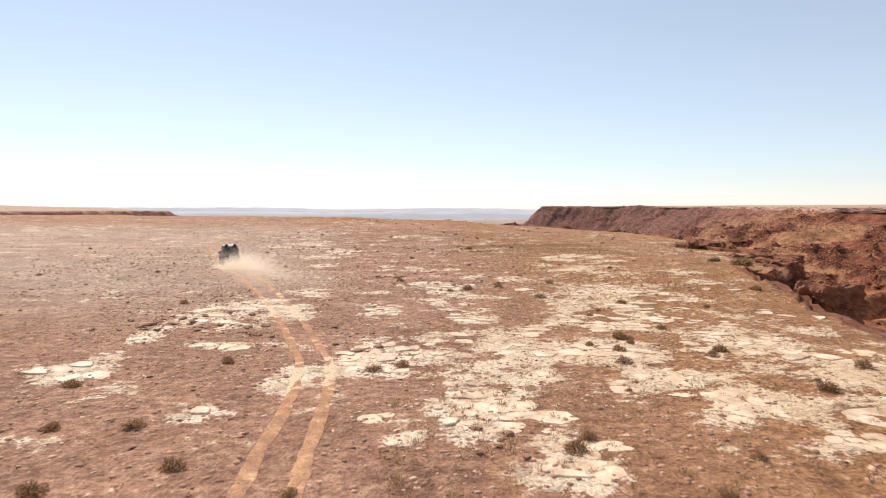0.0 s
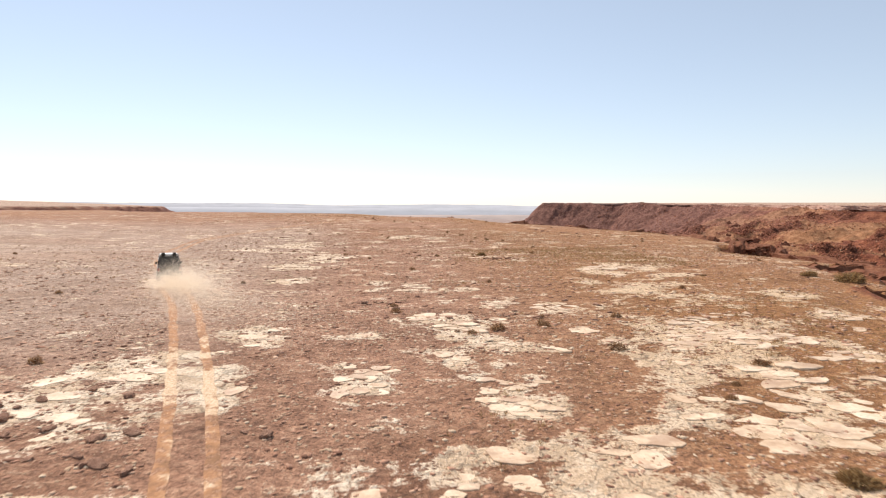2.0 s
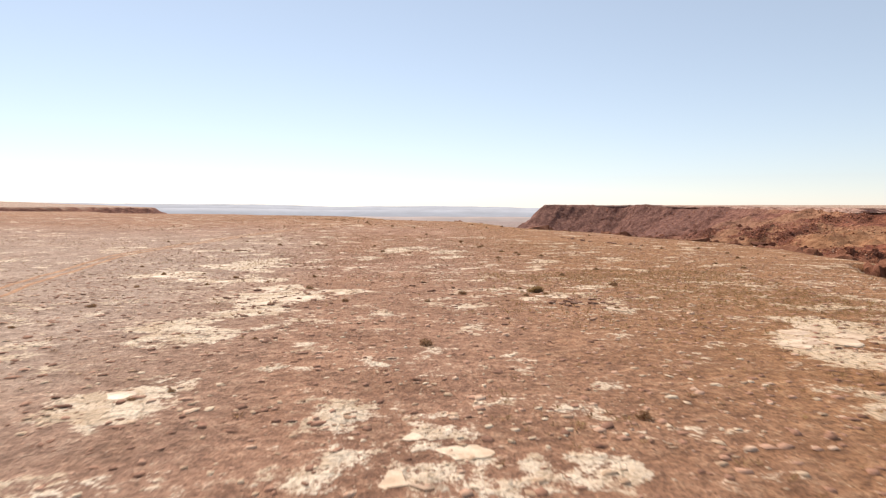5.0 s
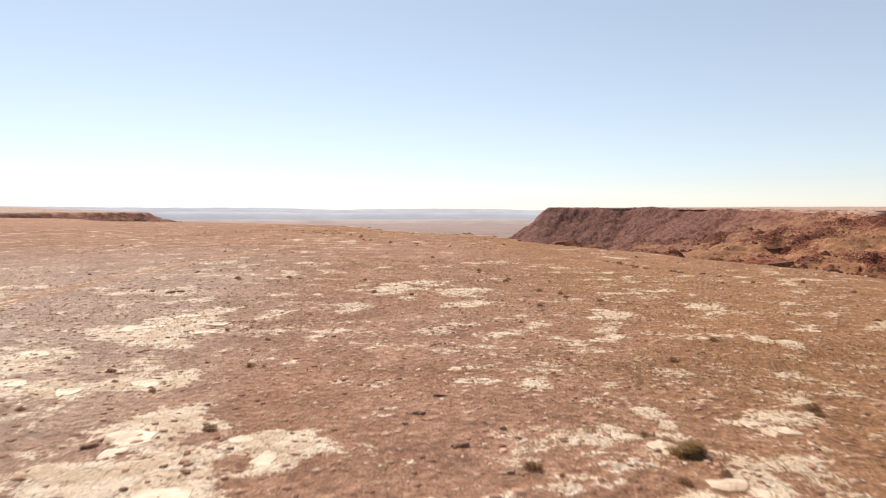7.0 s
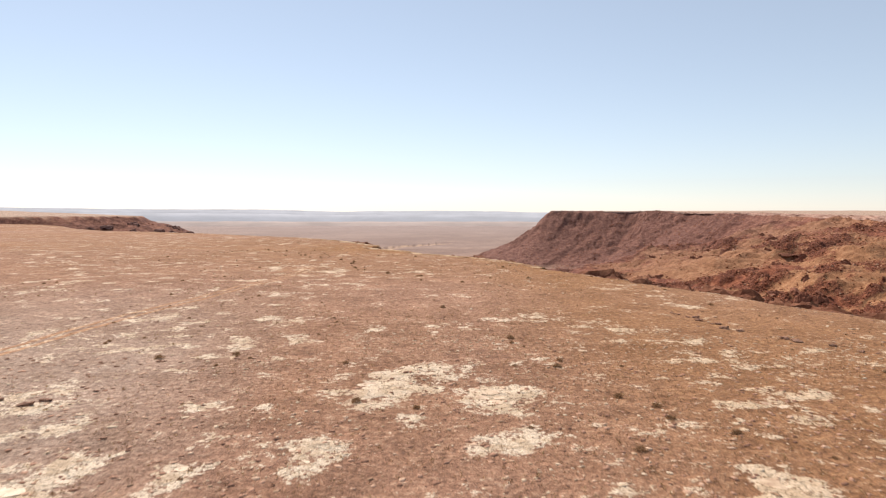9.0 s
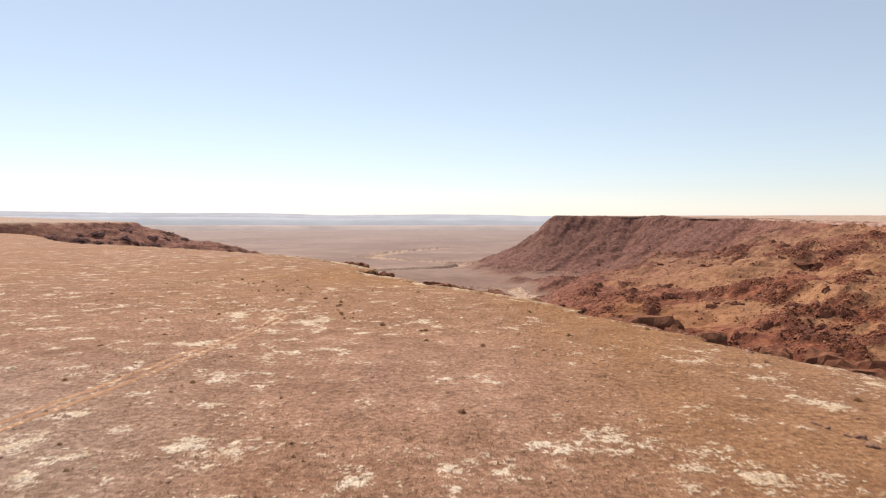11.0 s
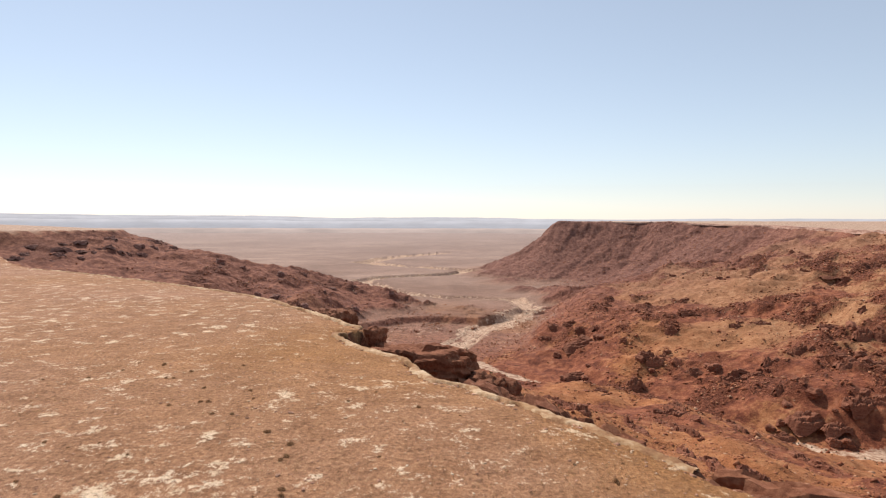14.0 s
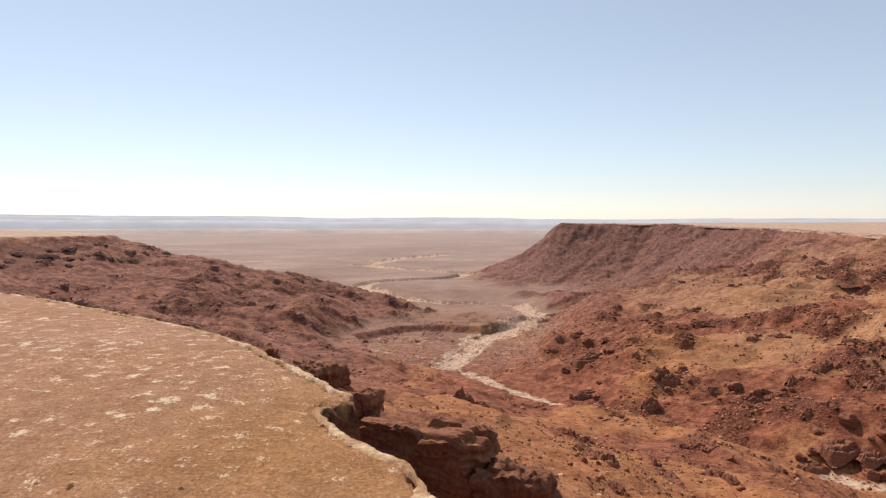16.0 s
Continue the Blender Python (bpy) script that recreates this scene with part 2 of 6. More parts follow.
TRACK = [(-2.5, -30), (-3.7, 5), (-4.4, 17), (-5.5, 27.3), (-7.1, 32.8), (-8.8, 37.6), (-11.3, 44.2), (-14.1, 51.2), (-17.4, 58.8), (-21.7, 67.4),
         (-26.7, 78.6), (-29.9, 85.5), (-37.4, 107), (-41.9, 126), (-41.9, 137), (-41.3, 147), (-39.9, 156), (-38.2, 164.3), (-34.6, 177),
         (-31.6, 191), (-30.6, 196), (-29.8, 201), (-29.1, 206), (-28.9, 212)]

RNG = np.random.default_rng(7)
LATTICE = RNG.random((256, 256))


def value_noise(x, y):
    xi, yi = np.floor(x).astype(int), np.floor(y).astype(int)
    fx, fy = x - xi, y - yi
    fx, fy = fx * fx * (3 - 2 * fx), fy * fy * (3 - 2 * fy)
    g = lambda i, j: LATTICE[i & 255, j & 255]
    return (g(xi, yi) * (1 - fx) + g(xi + 1, yi) * fx) * (1 - fy) + (g(xi, yi + 1) * (1 - fx) + g(xi + 1, yi + 1) * fx) * fy


def fbm(x, y, size, octaves=4, gain=0.5, shift=0.0):
    """Noise from -1 to 1 whose largest forms are size metres."""
    total, amp, norm = 0.0, 1.0, 0.0
    x, y = x / size + shift, y / size + shift * 1.7
    for k in range(octaves):
        total = total + amp * (value_noise(x + 17.3 * k, y + 9.1 * k) * 2 - 1)
        norm += amp
        amp *= gain
        x, y = x * 2.03, y * 2.03
    return total / norm


def line_distance(x, y, pts, closed=False):
    best = np.full(np.shape(x), 1e9)
    pairs = list(zip(pts, pts[1:] + pts[:1])) if closed else list(zip(pts, pts[1:]))
    for (ax, ay), (bx, by) in pairs:
        dx, dy = bx - ax, by - ay
        u = np.clip(((x - ax) * dx + (y - ay) * dy) / (dx * dx + dy * dy), 0, 1)
        best = np.minimum(best, (x - ax - u * dx) ** 2 + (y - ay - u * dy) ** 2)
    return np.sqrt(best)


def inside(x, y, pts):
    hit = np.zeros(np.shape(x), bool)
    for (ax, ay), (bx, by) in zip(pts, pts[1:] + pts[:1]):
        if ay == by:
            continue
        hit ^= ((ay > y) != (by > y)) & (x < (bx - ax) * (y - ay) / (by - ay) + ax)
    return hit


def edge_distance(x, y, pts):
    """Metres outside the outline (negative inside)."""
    return np.where(inside(x, y, pts), -1.0, 1.0) * line_distance(x, y, pts, True)


def terrace(z, step, share):
    k = z / step
    f = k - np.floor(k)
    s = np.clip((f - 0.68) / 0.3, 0, 1)
    return z * (1 - share) + share * step * (np.floor(k) + s * s * (3 - 2 * s))


def rise(x, y):
    """The plateau swells and dips a little along the flight and climbs towards its far brink."""
    along = np.arange(-20.0, 420.0, 4.0)
    line = np.interp(along, [0, 20, 36, 46, 60, 84, 98, 112, 124, 140, 152, 166, 186, 204, 216, 230, 244, 270],
                     [-0.25, -0.35, -0.4, -0.05, 0.25, 0.6, 0.45, 0.1, 0.2, 0.6, 0.75, 1.25, 1.7, 1.75, 2.2, 2.95, 3.1, 3.1])
    line = np.convolve(np.r_[line[:1], line[:1], line, line[-1:], line[-1:]], [0.1, 0.25, 0.3, 0.25, 0.1], "valid")
    swell = np.interp(y, along, line)
    dip = -0.25 * np.exp(-((x - 0.5) / 7) ** 2 - ((y - 32) / 12) ** 2)
    return swell * (0.8 + 0.2 * np.clip((20 - x) / 20, 0, 1)) + dip


def knoll_at(x, y):
    """Where the far slopes carry knolls of bare rock."""
    return np.clip(1.7 * fbm(x * 0.8 + y * 0.3, y, 46, 4, 0.55, 83.0) + 0.1, 0, 1) ** 1.5


def land(x, y):
    """Height of the ground and the shares of its kinds at places x, y."""
    x, y = np.asarray(x, float), np.asarray(y, float)
    jag = 1.8 * fbm(x, y, 9, 4, 0.6) + 0.9 * fbm(x, y, 2.6, 2, 0.5, 3.0)
    dn = edge_distance(x, y, NEAR_EDGE) + jag * np.interp(y, [16, 40, 130, 160, 235, 250, 345, 380], [0.4, 0.4, 0.4, 1, 1, 0.6, 0.6, 1])
    jag2 = 14 * fbm(x, y, 90, 3, 0.42, 5.0)
    dm = edge_distance(x, y, MESA_EDGE) + jag2 + 5 * fbm(x, y, 26, 3, 0.55, 19.0)
    dl = edge_distance(x, y, LEFT_EDGE) + jag2 * 0.7
    # plateau under the flight
    top = 0.016 * np.interp(y, [200, 340], [1.0, 0.2]) * np.clip(-x - 20, 0, 140) + 0.55 * fbm(x, y, 60, 3, 0.5, 1.0) + 0.11 * fbm(x, y, 6, 4, 0.55, 2.0)
    top = top - 0.5 * np.clip(1 + dn / 9, 0, 1) ** 2 * (dn < 0)
    cliff = 4.5 + 3.5 * fbm(x, y, 30, 2, 0.5, 8.0) + 6 * np.exp(-((x + 10) ** 2 + (y - 260) ** 2) / 900)
    run = np.maximum(dn + 0.7, 0)
    near = np.interp(run, [0, 50, 110, 170, 220, 260, 300, 420, 900], [0, -20, -39, -53, -66, -80, -94, -114, -150])
    near = near - cliff * np.clip(run / 1.6, 0, 1)
    zn = np.where(dn < -0.7, top, near - 0.5) + rise(x, y)
    # mesa across the canyon
    run = np.maximum(dm + 6, 0)
    mesa_top = np.interp(y, [500, 800, 1540], [7.8, 8.8, 15.8]) + np.clip(-dm, 0, 300) * 0.004
    gentle = np.interp(run, [0, 4, 13, 130, 230, 290, 360, 420, 480, 700], [0, -5.5, -9, -34, -47, -63, -74, -90, -98, -140])
    steep = np.interp(run, [0, 6, 14, 42, 101, 149, 220, 300, 500], [0, -4.0, -9, -28, -66, -88, -108, -125, -160])
    blend = np.clip((y - 950) / 420, 0, 1)
    talus = 4.5 * np.clip(0.7 + 1.5 * fbm(x, y, 75, 4, 0.6, 67.0), 0, 1) * np.exp(-np.maximum(run - 4, 0) / 30) * np.clip(run / 4, 0, 1)
    zm = np.where(dm < -6, mesa_top, mesa_top + gentle * (1 - blend) + steep * blend + talus)
    # mesa to the left
    run = np.maximum(dl + 6, 0)
    left_top = 7.3 + np.clip(-dl, 0, 350) * 0.054
    zl = np.where(dl < -6, left_top, left_top + np.interp(run, [0, 13, 60, 330, 400, 700], [0, -9, -25, -84, -104, -160]))
    dw = line_distance(x, y, WASH) + 5 * fbm(x, y, 30, 3, 0.5, 4.0)
    far = np.minimum(np.hypot(x, y), 4900)
    plain = np.interp(y, [400, 500, 560, 700, 1600, 2200, 3200, 4700], [-85, -88, -90, -91, -92, -89, -75, -63])
    plain = plain + np.clip((far - 2600) / 1500, 0, 1) * 9 * fbm(x, y * 2.2, 900, 4, 0.5, 6.0)
    plain = plain + 2.0 * fbm(x, y, 120, 3, 0.5, 2.5) + 0.6 * fbm(x, y, 14, 3, 0.5, 3.5) * np.clip(3.4 - y / 320, 0, 1)
    plain = terrace(plain + 3.5 * fbm(x, y * 1.6, 330, 3, 0.5, 29.0), 5.0, 0.55 * np.clip((y - 880) / 150, 0, 1))
    plain = plain - np.interp(y, [850, 1100, 1800], [2.0, 4.5, 7.0]) * (1 - np.clip((dw - np.interp(y, [900, 1200, 1900], [8, 12, 20])) / 5, 0, 1))
    df = edge_distance(x, y, FLOOD) + 4 * fbm(x, y, 25, 3, 0.5, 1.5)
    plain = plain - 7.0 * (1 - np.clip(df / 7, 0, 1))
    bumpy = np.clip(dn / 120, 0.2, 1)
    rocky = np.clip(1.8 * fbm(x, y, 90, 4, 0.55, 43.0) + 0.55, 0, 1) * np.clip(2.8 * fbm(x, y, 21, 4, 0.62, 47.0) + 0.34, 0, 1)
    rocky = np.clip(rocky + 0.3 * np.clip((y - 1020) / 200, 0, 1) - 0.1 * (x < -40), 0, 1)
    rocky = np.clip(rocky * np.where(x > -25, 0.75 + 0.6 * np.clip(2 * knoll_at(x, y), 0, 1), 1.0), 0, 1) * np.where((x > -25) & (y < 520), np.interp(dn, [0, 6, 30, 150, 230, 300], [1, 0.7, 0.3, 0.3, 0.7, 1]), 1.0)
    crag = 1 - 2.2 * np.abs(fbm(x, y, 15, 4, 0.6, 53.0))
    far_side = np.clip((dn - 150) / 90, 0, 1)
    rough = (8.5 * fbm(x, y, 80, 4, 0.5, 9.0) - 9 * np.abs(fbm(x, y, 60, 3, 0.5, 31.0)) + 7 * knoll_at(x, y) * far_side) * bumpy
    rough = rough + rocky * (4.2 * crag + 2.2 * fbm(x, y, 6.5, 2, 0.6, 57.0)) * np.clip(dn / 40, 0.35, 1) + (1.5 * fbm(x, y, 13, 3, 0.6, 7.0) + 0.45 * fbm(x, y, 3.6, 2, 0.6, 8.0)) * np.clip(0.35 + rocky, 0, 1)
    rough = rough - 3.8 * np.abs(fbm(x, y, 24, 3, 0.55, 37.0)) * np.clip(dn / 60, 0.3, 1) * np.clip(0.4 + rocky, 0, 1)
    open_floor = np.clip(1 - (np.minimum(dw, np.maximum(df, 0) + 8) - 9) / np.interp(y, [440, 500, 600, 680, 800], [14, 18, 18, 26, 50]), 0, 1) * np.maximum(np.clip((y - 550) / 40, 0, 1), 0.75 * np.clip((x - 112) / 25, 0, 1))
    slope = np.maximum(np.maximum(np.where(dn < -0.7, -999, zn), np.where(dm < -6, -999, zm)), np.where(dl < -6, -999, zl))
    fade = np.clip(np.minimum(np.minimum(np.abs(dn), np.abs(dm + 4)), np.abs(dl + 4)) / 14, 0, 1)
    across, down = 0.75 * x - 0.66 * y, 0.66 * x + 0.75 * y
    rill = -(7.5 * np.abs(fbm(across, down * 0.16, 60, 3, 0.55, 71.0)) + 2.5 * np.abs(fbm(across, down * 0.2, 19, 2, 0.55, 73.0))) * np.clip((y - 950) / 200, 0, 1) * np.clip(dm / 25, 0, 1)
    ravine = -10 * np.exp(-(line_distance(x, y, RAVINE) / 15) ** 2) * np.clip(dm / 10 + 0.5, 0, 1) * np.clip((x - 285) / 60, 0, 1)
    slope = slope + rough * fade * np.where(y > 1150, 0.6, 1.0) + rill + ravine - 24 * open_floor
    ledge = np.clip(0.25 + 0.25 * fbm(x, y, 60, 2, 0.5, 12.0), 0, 0.75) * np.where(x < -20, 0.3, 1.0)
    slope = terrace(slope + 1.8 * fbm(x, y, 40, 3, 0.5, 3.3), 5.0, ledge)
    for hx, hy, rx, ry, high in HILLS:
        mound = np.exp(-((x - hx) / rx) ** 2 - ((y - hy) / ry) ** 2)
        slope = np.maximum(slope, plain - 4 + (high + 4) * mound * (1 + 0.35 * fbm(x, y, 18, 3, 0.6, 61.0)))
    flat = plain
    k = 4.0
    low = np.where(slope - flat > 40, slope, flat + k * np.log1p(np.exp(np.clip((slope - flat) / k, -30, 30))))
    z = np.where(dn < -0.7, zn, low)
    z = np.where(dm < -6, mesa_top + 1.5 * fbm(x, y, 70, 4), z)
    z = np.where((dl < -6) & (dn >= -0.7), left_top + 0.8 * fbm(x, y, 50, 3), z)
    on_top = (dn < -0.7) | (dm < -6) | (dl < -6)
    canyon = np.where(on_top, 0.0, np.clip((slope - flat + 6) / 14, 0, 1))
    canyon = np.where(on_top, canyon, np.maximum(canyon, np.interp(y, [640, 820, 1100, 1700], [1.0, 0.8, 0.35, 0.0])))
    canyon = np.where(on_top, canyon, np.maximum(canyon, np.exp(-((df - 4) / 7) ** 2) * (dw > 16)))
    plain_share = np.where(on_top, 0.0, 1 - canyon)
    return z, dn, canyon, plain_share, dw, on_top, df, dm, dl, rocky * canyon


def axis(parts):
    vals = [parts[0][0]]
    for lo, hi, step in parts:
        n = max(1, int(round((hi - lo) / step)))
        vals += list(np.linspace(lo, hi, n + 1)[1:])
    return np.array(vals)


def growing(start, end, first, rate=1.13):
    out, p, s = [start], start, first
    while p + s < end:
        p += s
        s *= rate
        out.append(p)
    out.append(end)
    return np.array(out)


xs = np.concatenate([-growing(430, 4950, 9)[::-1], axis([(-430, -75, 3.2), (-75, 52, 0.75), (52, 520, 2.4)])[1:], growing(520, 4950, 7)[1:]])
ys = np.concatenate([-growing(12, 4950, 6, 1.25)[::-1], axis([(-12, 292, 1.0), (292, 420, 1.9), (420, 1060, 2.7), (1060, 1640, 4.2)])[1:], growing(1640, 4950, 9, 1.05)[1:]])
GX, GY = np.meshgrid(xs, ys)
gz, gd, gcanyon, gplain, gwash, gtop, gflood, gmesa, gleft, grocky = land(GX.ravel(), GY.ravel())
gx, gy = GX.ravel(), GY.ravel()
GZ = gz.reshape(GX.shape)


def ground_z(x, y):
    """Height of the ground sheet itself."""
    i = np.clip(np.searchsorted(xs, x) - 1, 0, len(xs) - 2)
    j = np.clip(np.searchsorted(ys, y) - 1, 0, len(ys) - 2)
    u, v = (x - xs[i]) / (xs[i + 1] - xs[i]), (y - ys[j]) / (ys[j + 1] - ys[j])
    return (GZ[j, i] * (1 - u) + GZ[j, i + 1] * u) * (1 - v) + (GZ[j + 1, i] * (1 - u) + GZ[j + 1, i + 1] * u) * v


# pale crust patches: place and half sizes across and along
PATCHES_A = [(2.9, 17.5, 1.4, 1.4), (10.8, 18.4, 1.1, 1.3), (-1.5, 18.8, 0.5, 0.6), (3, 18.9, 1.1, 0.9), (0.6, 20.3, 0.9, 1.6),
             (-2.5, 20.9, 0.6, 0.9), (-2.5, 21.2, 0.6, 0.9), (9.4, 21.4, 1.8, 1.6), (-7.9, 21.8, 0.8, 0.9), (9.4, 22, 1.7, 1.8),
             (1.1, 22.5, 1.7, 2.1), (0.8, 23.8, 1.3, 1.9), (7.7, 25, 1.4, 2.7), (-6.2, 25.1, 0.6, 2.1), (8.6, 25.6, 1.5, 1.8),
             (-6.5, 25.8, 0.6, 1.3), (3, 26.4, 1.7, 1), (-14.5, 26.8, 1.7, 2), (3.8, 27.5, 1, 0.5), (1.5, 27.8, 0.5, 1.2), (-5.4, 27.8, 1.6, 0.8),
             (1.5, 28.5, 0.6, 0.8), (1.6, 28.6, 0.5, 1)]
PATCHES_B = [(7.8, 29.9, 1.7, 1.8), (-2.7, 30.1, 2.2, 3.4), (4.4, 30.5, 1.6, 1.2), (-2.8, 30.6, 2.5, 2.7), (7.8, 30.7, 2.4, 3.7),
             (-10.8, 31.7, 1.6, 1.1), (3.4, 32.3, 2.7, 2.8), (13.7, 32.4, 2.7, 3.7), (2.1, 33.5, 2.1, 1.4), (-1, 33.9, 1.4, 1.6),
             (-15.4, 34.4, 0.8, 1.2), (-15.3, 35.5, 0.6, 1.2), (3.6, 35.9, 2.3, 1.5), (0.6, 36, 1.6, 0.8), (-12.3, 37, 1.1, 1.3), (9, 37.3, 1.7, 2),
             (6.9, 38.3, 2.1, 1.6), (2.1, 39.8, 1.3, 0.9), (11.6, 40.5, 2.3, 4.1), (1.2, 40.5, 1.4, 2.3), (-9, 40.9, 1.9, 3.2),
             (-14.1, 41.2, 2, 4.1), (-4.2, 41.7, 1.3, 1.5)]
PATCHES_C = [(-3.6, 42.4, 0.8, 0.6), (-9.4, 42.5, 1.2, 1.1), (-0.2, 42.8, 0.7, 0.6), (2.3, 42.8, 0.6, 0.8), (-4.4, 43.2, 1.2, 1),
             (-12.1, 43.7, 1.7, 2), (8.7, 44.3, 1.2, 1.2), (10.6, 44.8, 3.4, 4.9), (-12.6, 44.8, 1.1, 1.1), (-0.6, 45.6, 0.6, 0.6),
             (-11.2, 45.6, 1.1, 0.9), (16.4, 46.6, 1.5, 2.3), (-14.2, 46.7, 0.7, 0.5), (-1.3, 46.8, 0.5, 0.5), (-1.2, 46.9, 1, 0.6),
             (3.4, 46.9, 1, 0.6), (11, 47, 2.3, 3.4), (3.1, 47.1, 0.8, 0.7), (-9.6, 47.4, 0.4, 0.3), (6.9, 47.8, 1, 1), (1.4, 47.8, 0.9, 0.8),
             (0.7, 47.9, 1, 1.2), (10.8, 48.8, 2.7, 4)]
PATCHES_D = [(-9.9, 48.9, 1.4, 1.7), (13.8, 48.9, 2.1, 3.3), (-6.1, 49, 0.6, 0.6), (-8.8, 49.1, 0.4, 0.5), (-6.3, 49.3, 0.8, 0.6),
             (-4.2, 49.4, 0.8, 0.5), (-10.4, 49.4, 1.1, 1.9), (-4.9, 49.8, 0.8, 0.6), (12.7, 50.1, 1.2, 1.8), (0.3, 51.6, 0.8, 1.2),
             (0.3, 52.2, 1.3, 1.1), (-1.1, 52.5, 2, 3.2), (12.7, 52.5, 1.7, 2.2), (-9.4, 52.6, 0.3, 0.4), (2.4, 53, 0.9, 0.9), (-1.8, 53, 1.3, 1.4),
             (-2.1, 54, 1.3, 1.1), (-2.3, 54.5, 0.9, 1.3), (21.5, 55, 1.9, 2.3), (5.1, 57.4, 1, 1.8), (5.5, 58, 1.3, 1.3), (2.2, 59.1, 1.1, 1.2),
             (5.2, 63.1, 1.2, 0.7)]
PATCHES_E = [(21.9, 63.2, 1.9, 2.4), (-0.2, 66, 1.3, 1.3), (-4.6, 66, 1.7, 1.7), (-3.3, 67, 1.4, 1.4), (9.9, 69.1, 1.1, 1.5), (-6.5, 69.6, 0.8, 1),
             (-13.4, 70.6, 1.5, 2.8), (17.7, 74, 2.4, 1.6), (12.9, 77.5, 2, 4.2), (15.2, 81.2, 3.7, 1.8), (-16, 81.6, 2.8, 3.5),
             (17.4, 82.5, 3.3, 3.8), (-10.7, 84, 1.9, 1.9), (4.6, 86.3, 0.4, 0.6), (6.8, 87.3, 0.6, 0.6), (6.6, 88.7, 0.9, 0.9),
             (3.1, 88.8, 0.6, 0.6), (-14.3, 92.3, 2.5, 6.3), (7.5, 92.5, 1.1, 1.1), (10.7, 93.9, 0.7, 0.7), (2.4, 94.1, 0.7, 1),
             (6.6, 94.6, 0.9, 1.5), (4.3, 94.6, 0.9, 1)]
PATCHES_F = [(8.8, 95, 0.4, 0.5), (-10.6, 96.2, 0.6, 0.5), (-12.7, 96.2, 1.1, 0.6), (-7.1, 96.5, 0.5, 0.6), (4.6, 97.3, 0.8, 1.6),
             (2.9, 97.4, 1.1, 1.3), (-15.1, 97.4, 0.9, 1.8), (-9.8, 98, 0.8, 1.1), (14.3, 98.3, 0.7, 1), (0.7, 98.7, 1.3, 1.5),
             (-10.9, 99.3, 1.4, 0.8), (1, 99.8, 1.2, 1.3), (8, 100.2, 1.1, 1.4), (7.4, 100.6, 1.3, 1.2), (-15.4, 100.8, 3, 2.3),
             (3.6, 101.6, 0.6, 1.5), (2.4, 103.9, 0.9, 0.9), (-23.5, 105.8, 2.6, 2.7), (-11.3, 105.8, 0.5, 0.9), (-0.3, 106.4, 0.7, 1.3),
             (12.4, 107.9, 1.3, 1.4), (-19.6, 109.3, 2.7, 2.1), (-3.2, 111, 1.1, 0.7)]
PATCHES_G = [(-3.3, 111.1, 1.2, 1), (-28.4, 112.4, 3.3, 5.2), (-15.6, 112.6, 0.6, 0.8), (-21.5, 113.7, 2, 1.5), (-3.9, 115.4, 0.7, 1),
             (16.1, 116.4, 1.1, 1.4), (-9.2, 117.5, 1.8, 1.1), (6.9, 119.6, 1.4, 1.9), (-22.8, 120.1, 2.5, 3.3), (21.1, 121.5, 1.5, 1.1),
             (-27, 122.9, 1.3, 2.3), (-24.5, 123.7, 4.1, 6.7), (9, 127.5, 2, 2.6), (-22.9, 129.3, 0.9, 2.4), (-18.3, 129.5, 0.9, 2.4),
             (16.9, 130.9, 1.8, 3), (-11.6, 130.9, 1.6, 1), (-11.6, 131.2, 1.4, 2), (-13.6, 132, 0.7, 1.5), (-18.4, 133.9, 0.6, 1.4),
             (11.6, 133.9, 0.9, 1), (-1.6, 134, 1.5, 1), (-2.2, 134.2, 2.2, 1.7)]
PATCHES_H = [(14.3, 136.7, 1.3, 1.2), (-8.2, 137.1, 1, 0.8), (-20.8, 138.9, 1.7, 0.7), (11.3, 139.1, 1.4, 0.9), (13.9, 139.6, 1.4, 1.2),
             (-10.8, 140, 1.4, 1.7), (18.1, 141.5, 1.4, 1), (16.6, 141.5, 1.2, 0.9), (-2.7, 141.8, 2.5, 3.4), (-1.2, 142.5, 1.5, 1.1),
             (-3.4, 142.6, 2.2, 1.4), (14.5, 143.1, 0.9, 0.8), (-9.7, 143.7, 3.4, 3.6), (-13.1, 145.3, 0.9, 1.4), (13.4, 146.7, 0.5, 0.6),
             (-17, 146.8, 0.6, 0.4), (-8, 147.2, 2.4, 2.1), (-25.6, 147.3, 0.9, 0.5), (18.1, 147.5, 1.4, 1.2), (-28.9, 147.7, 0.9, 0.7),
             (-13.7, 147.8, 0.8, 0.8), (10.8, 147.8, 1, 1), (-11.8, 150.3, 1.3, 1.6)]
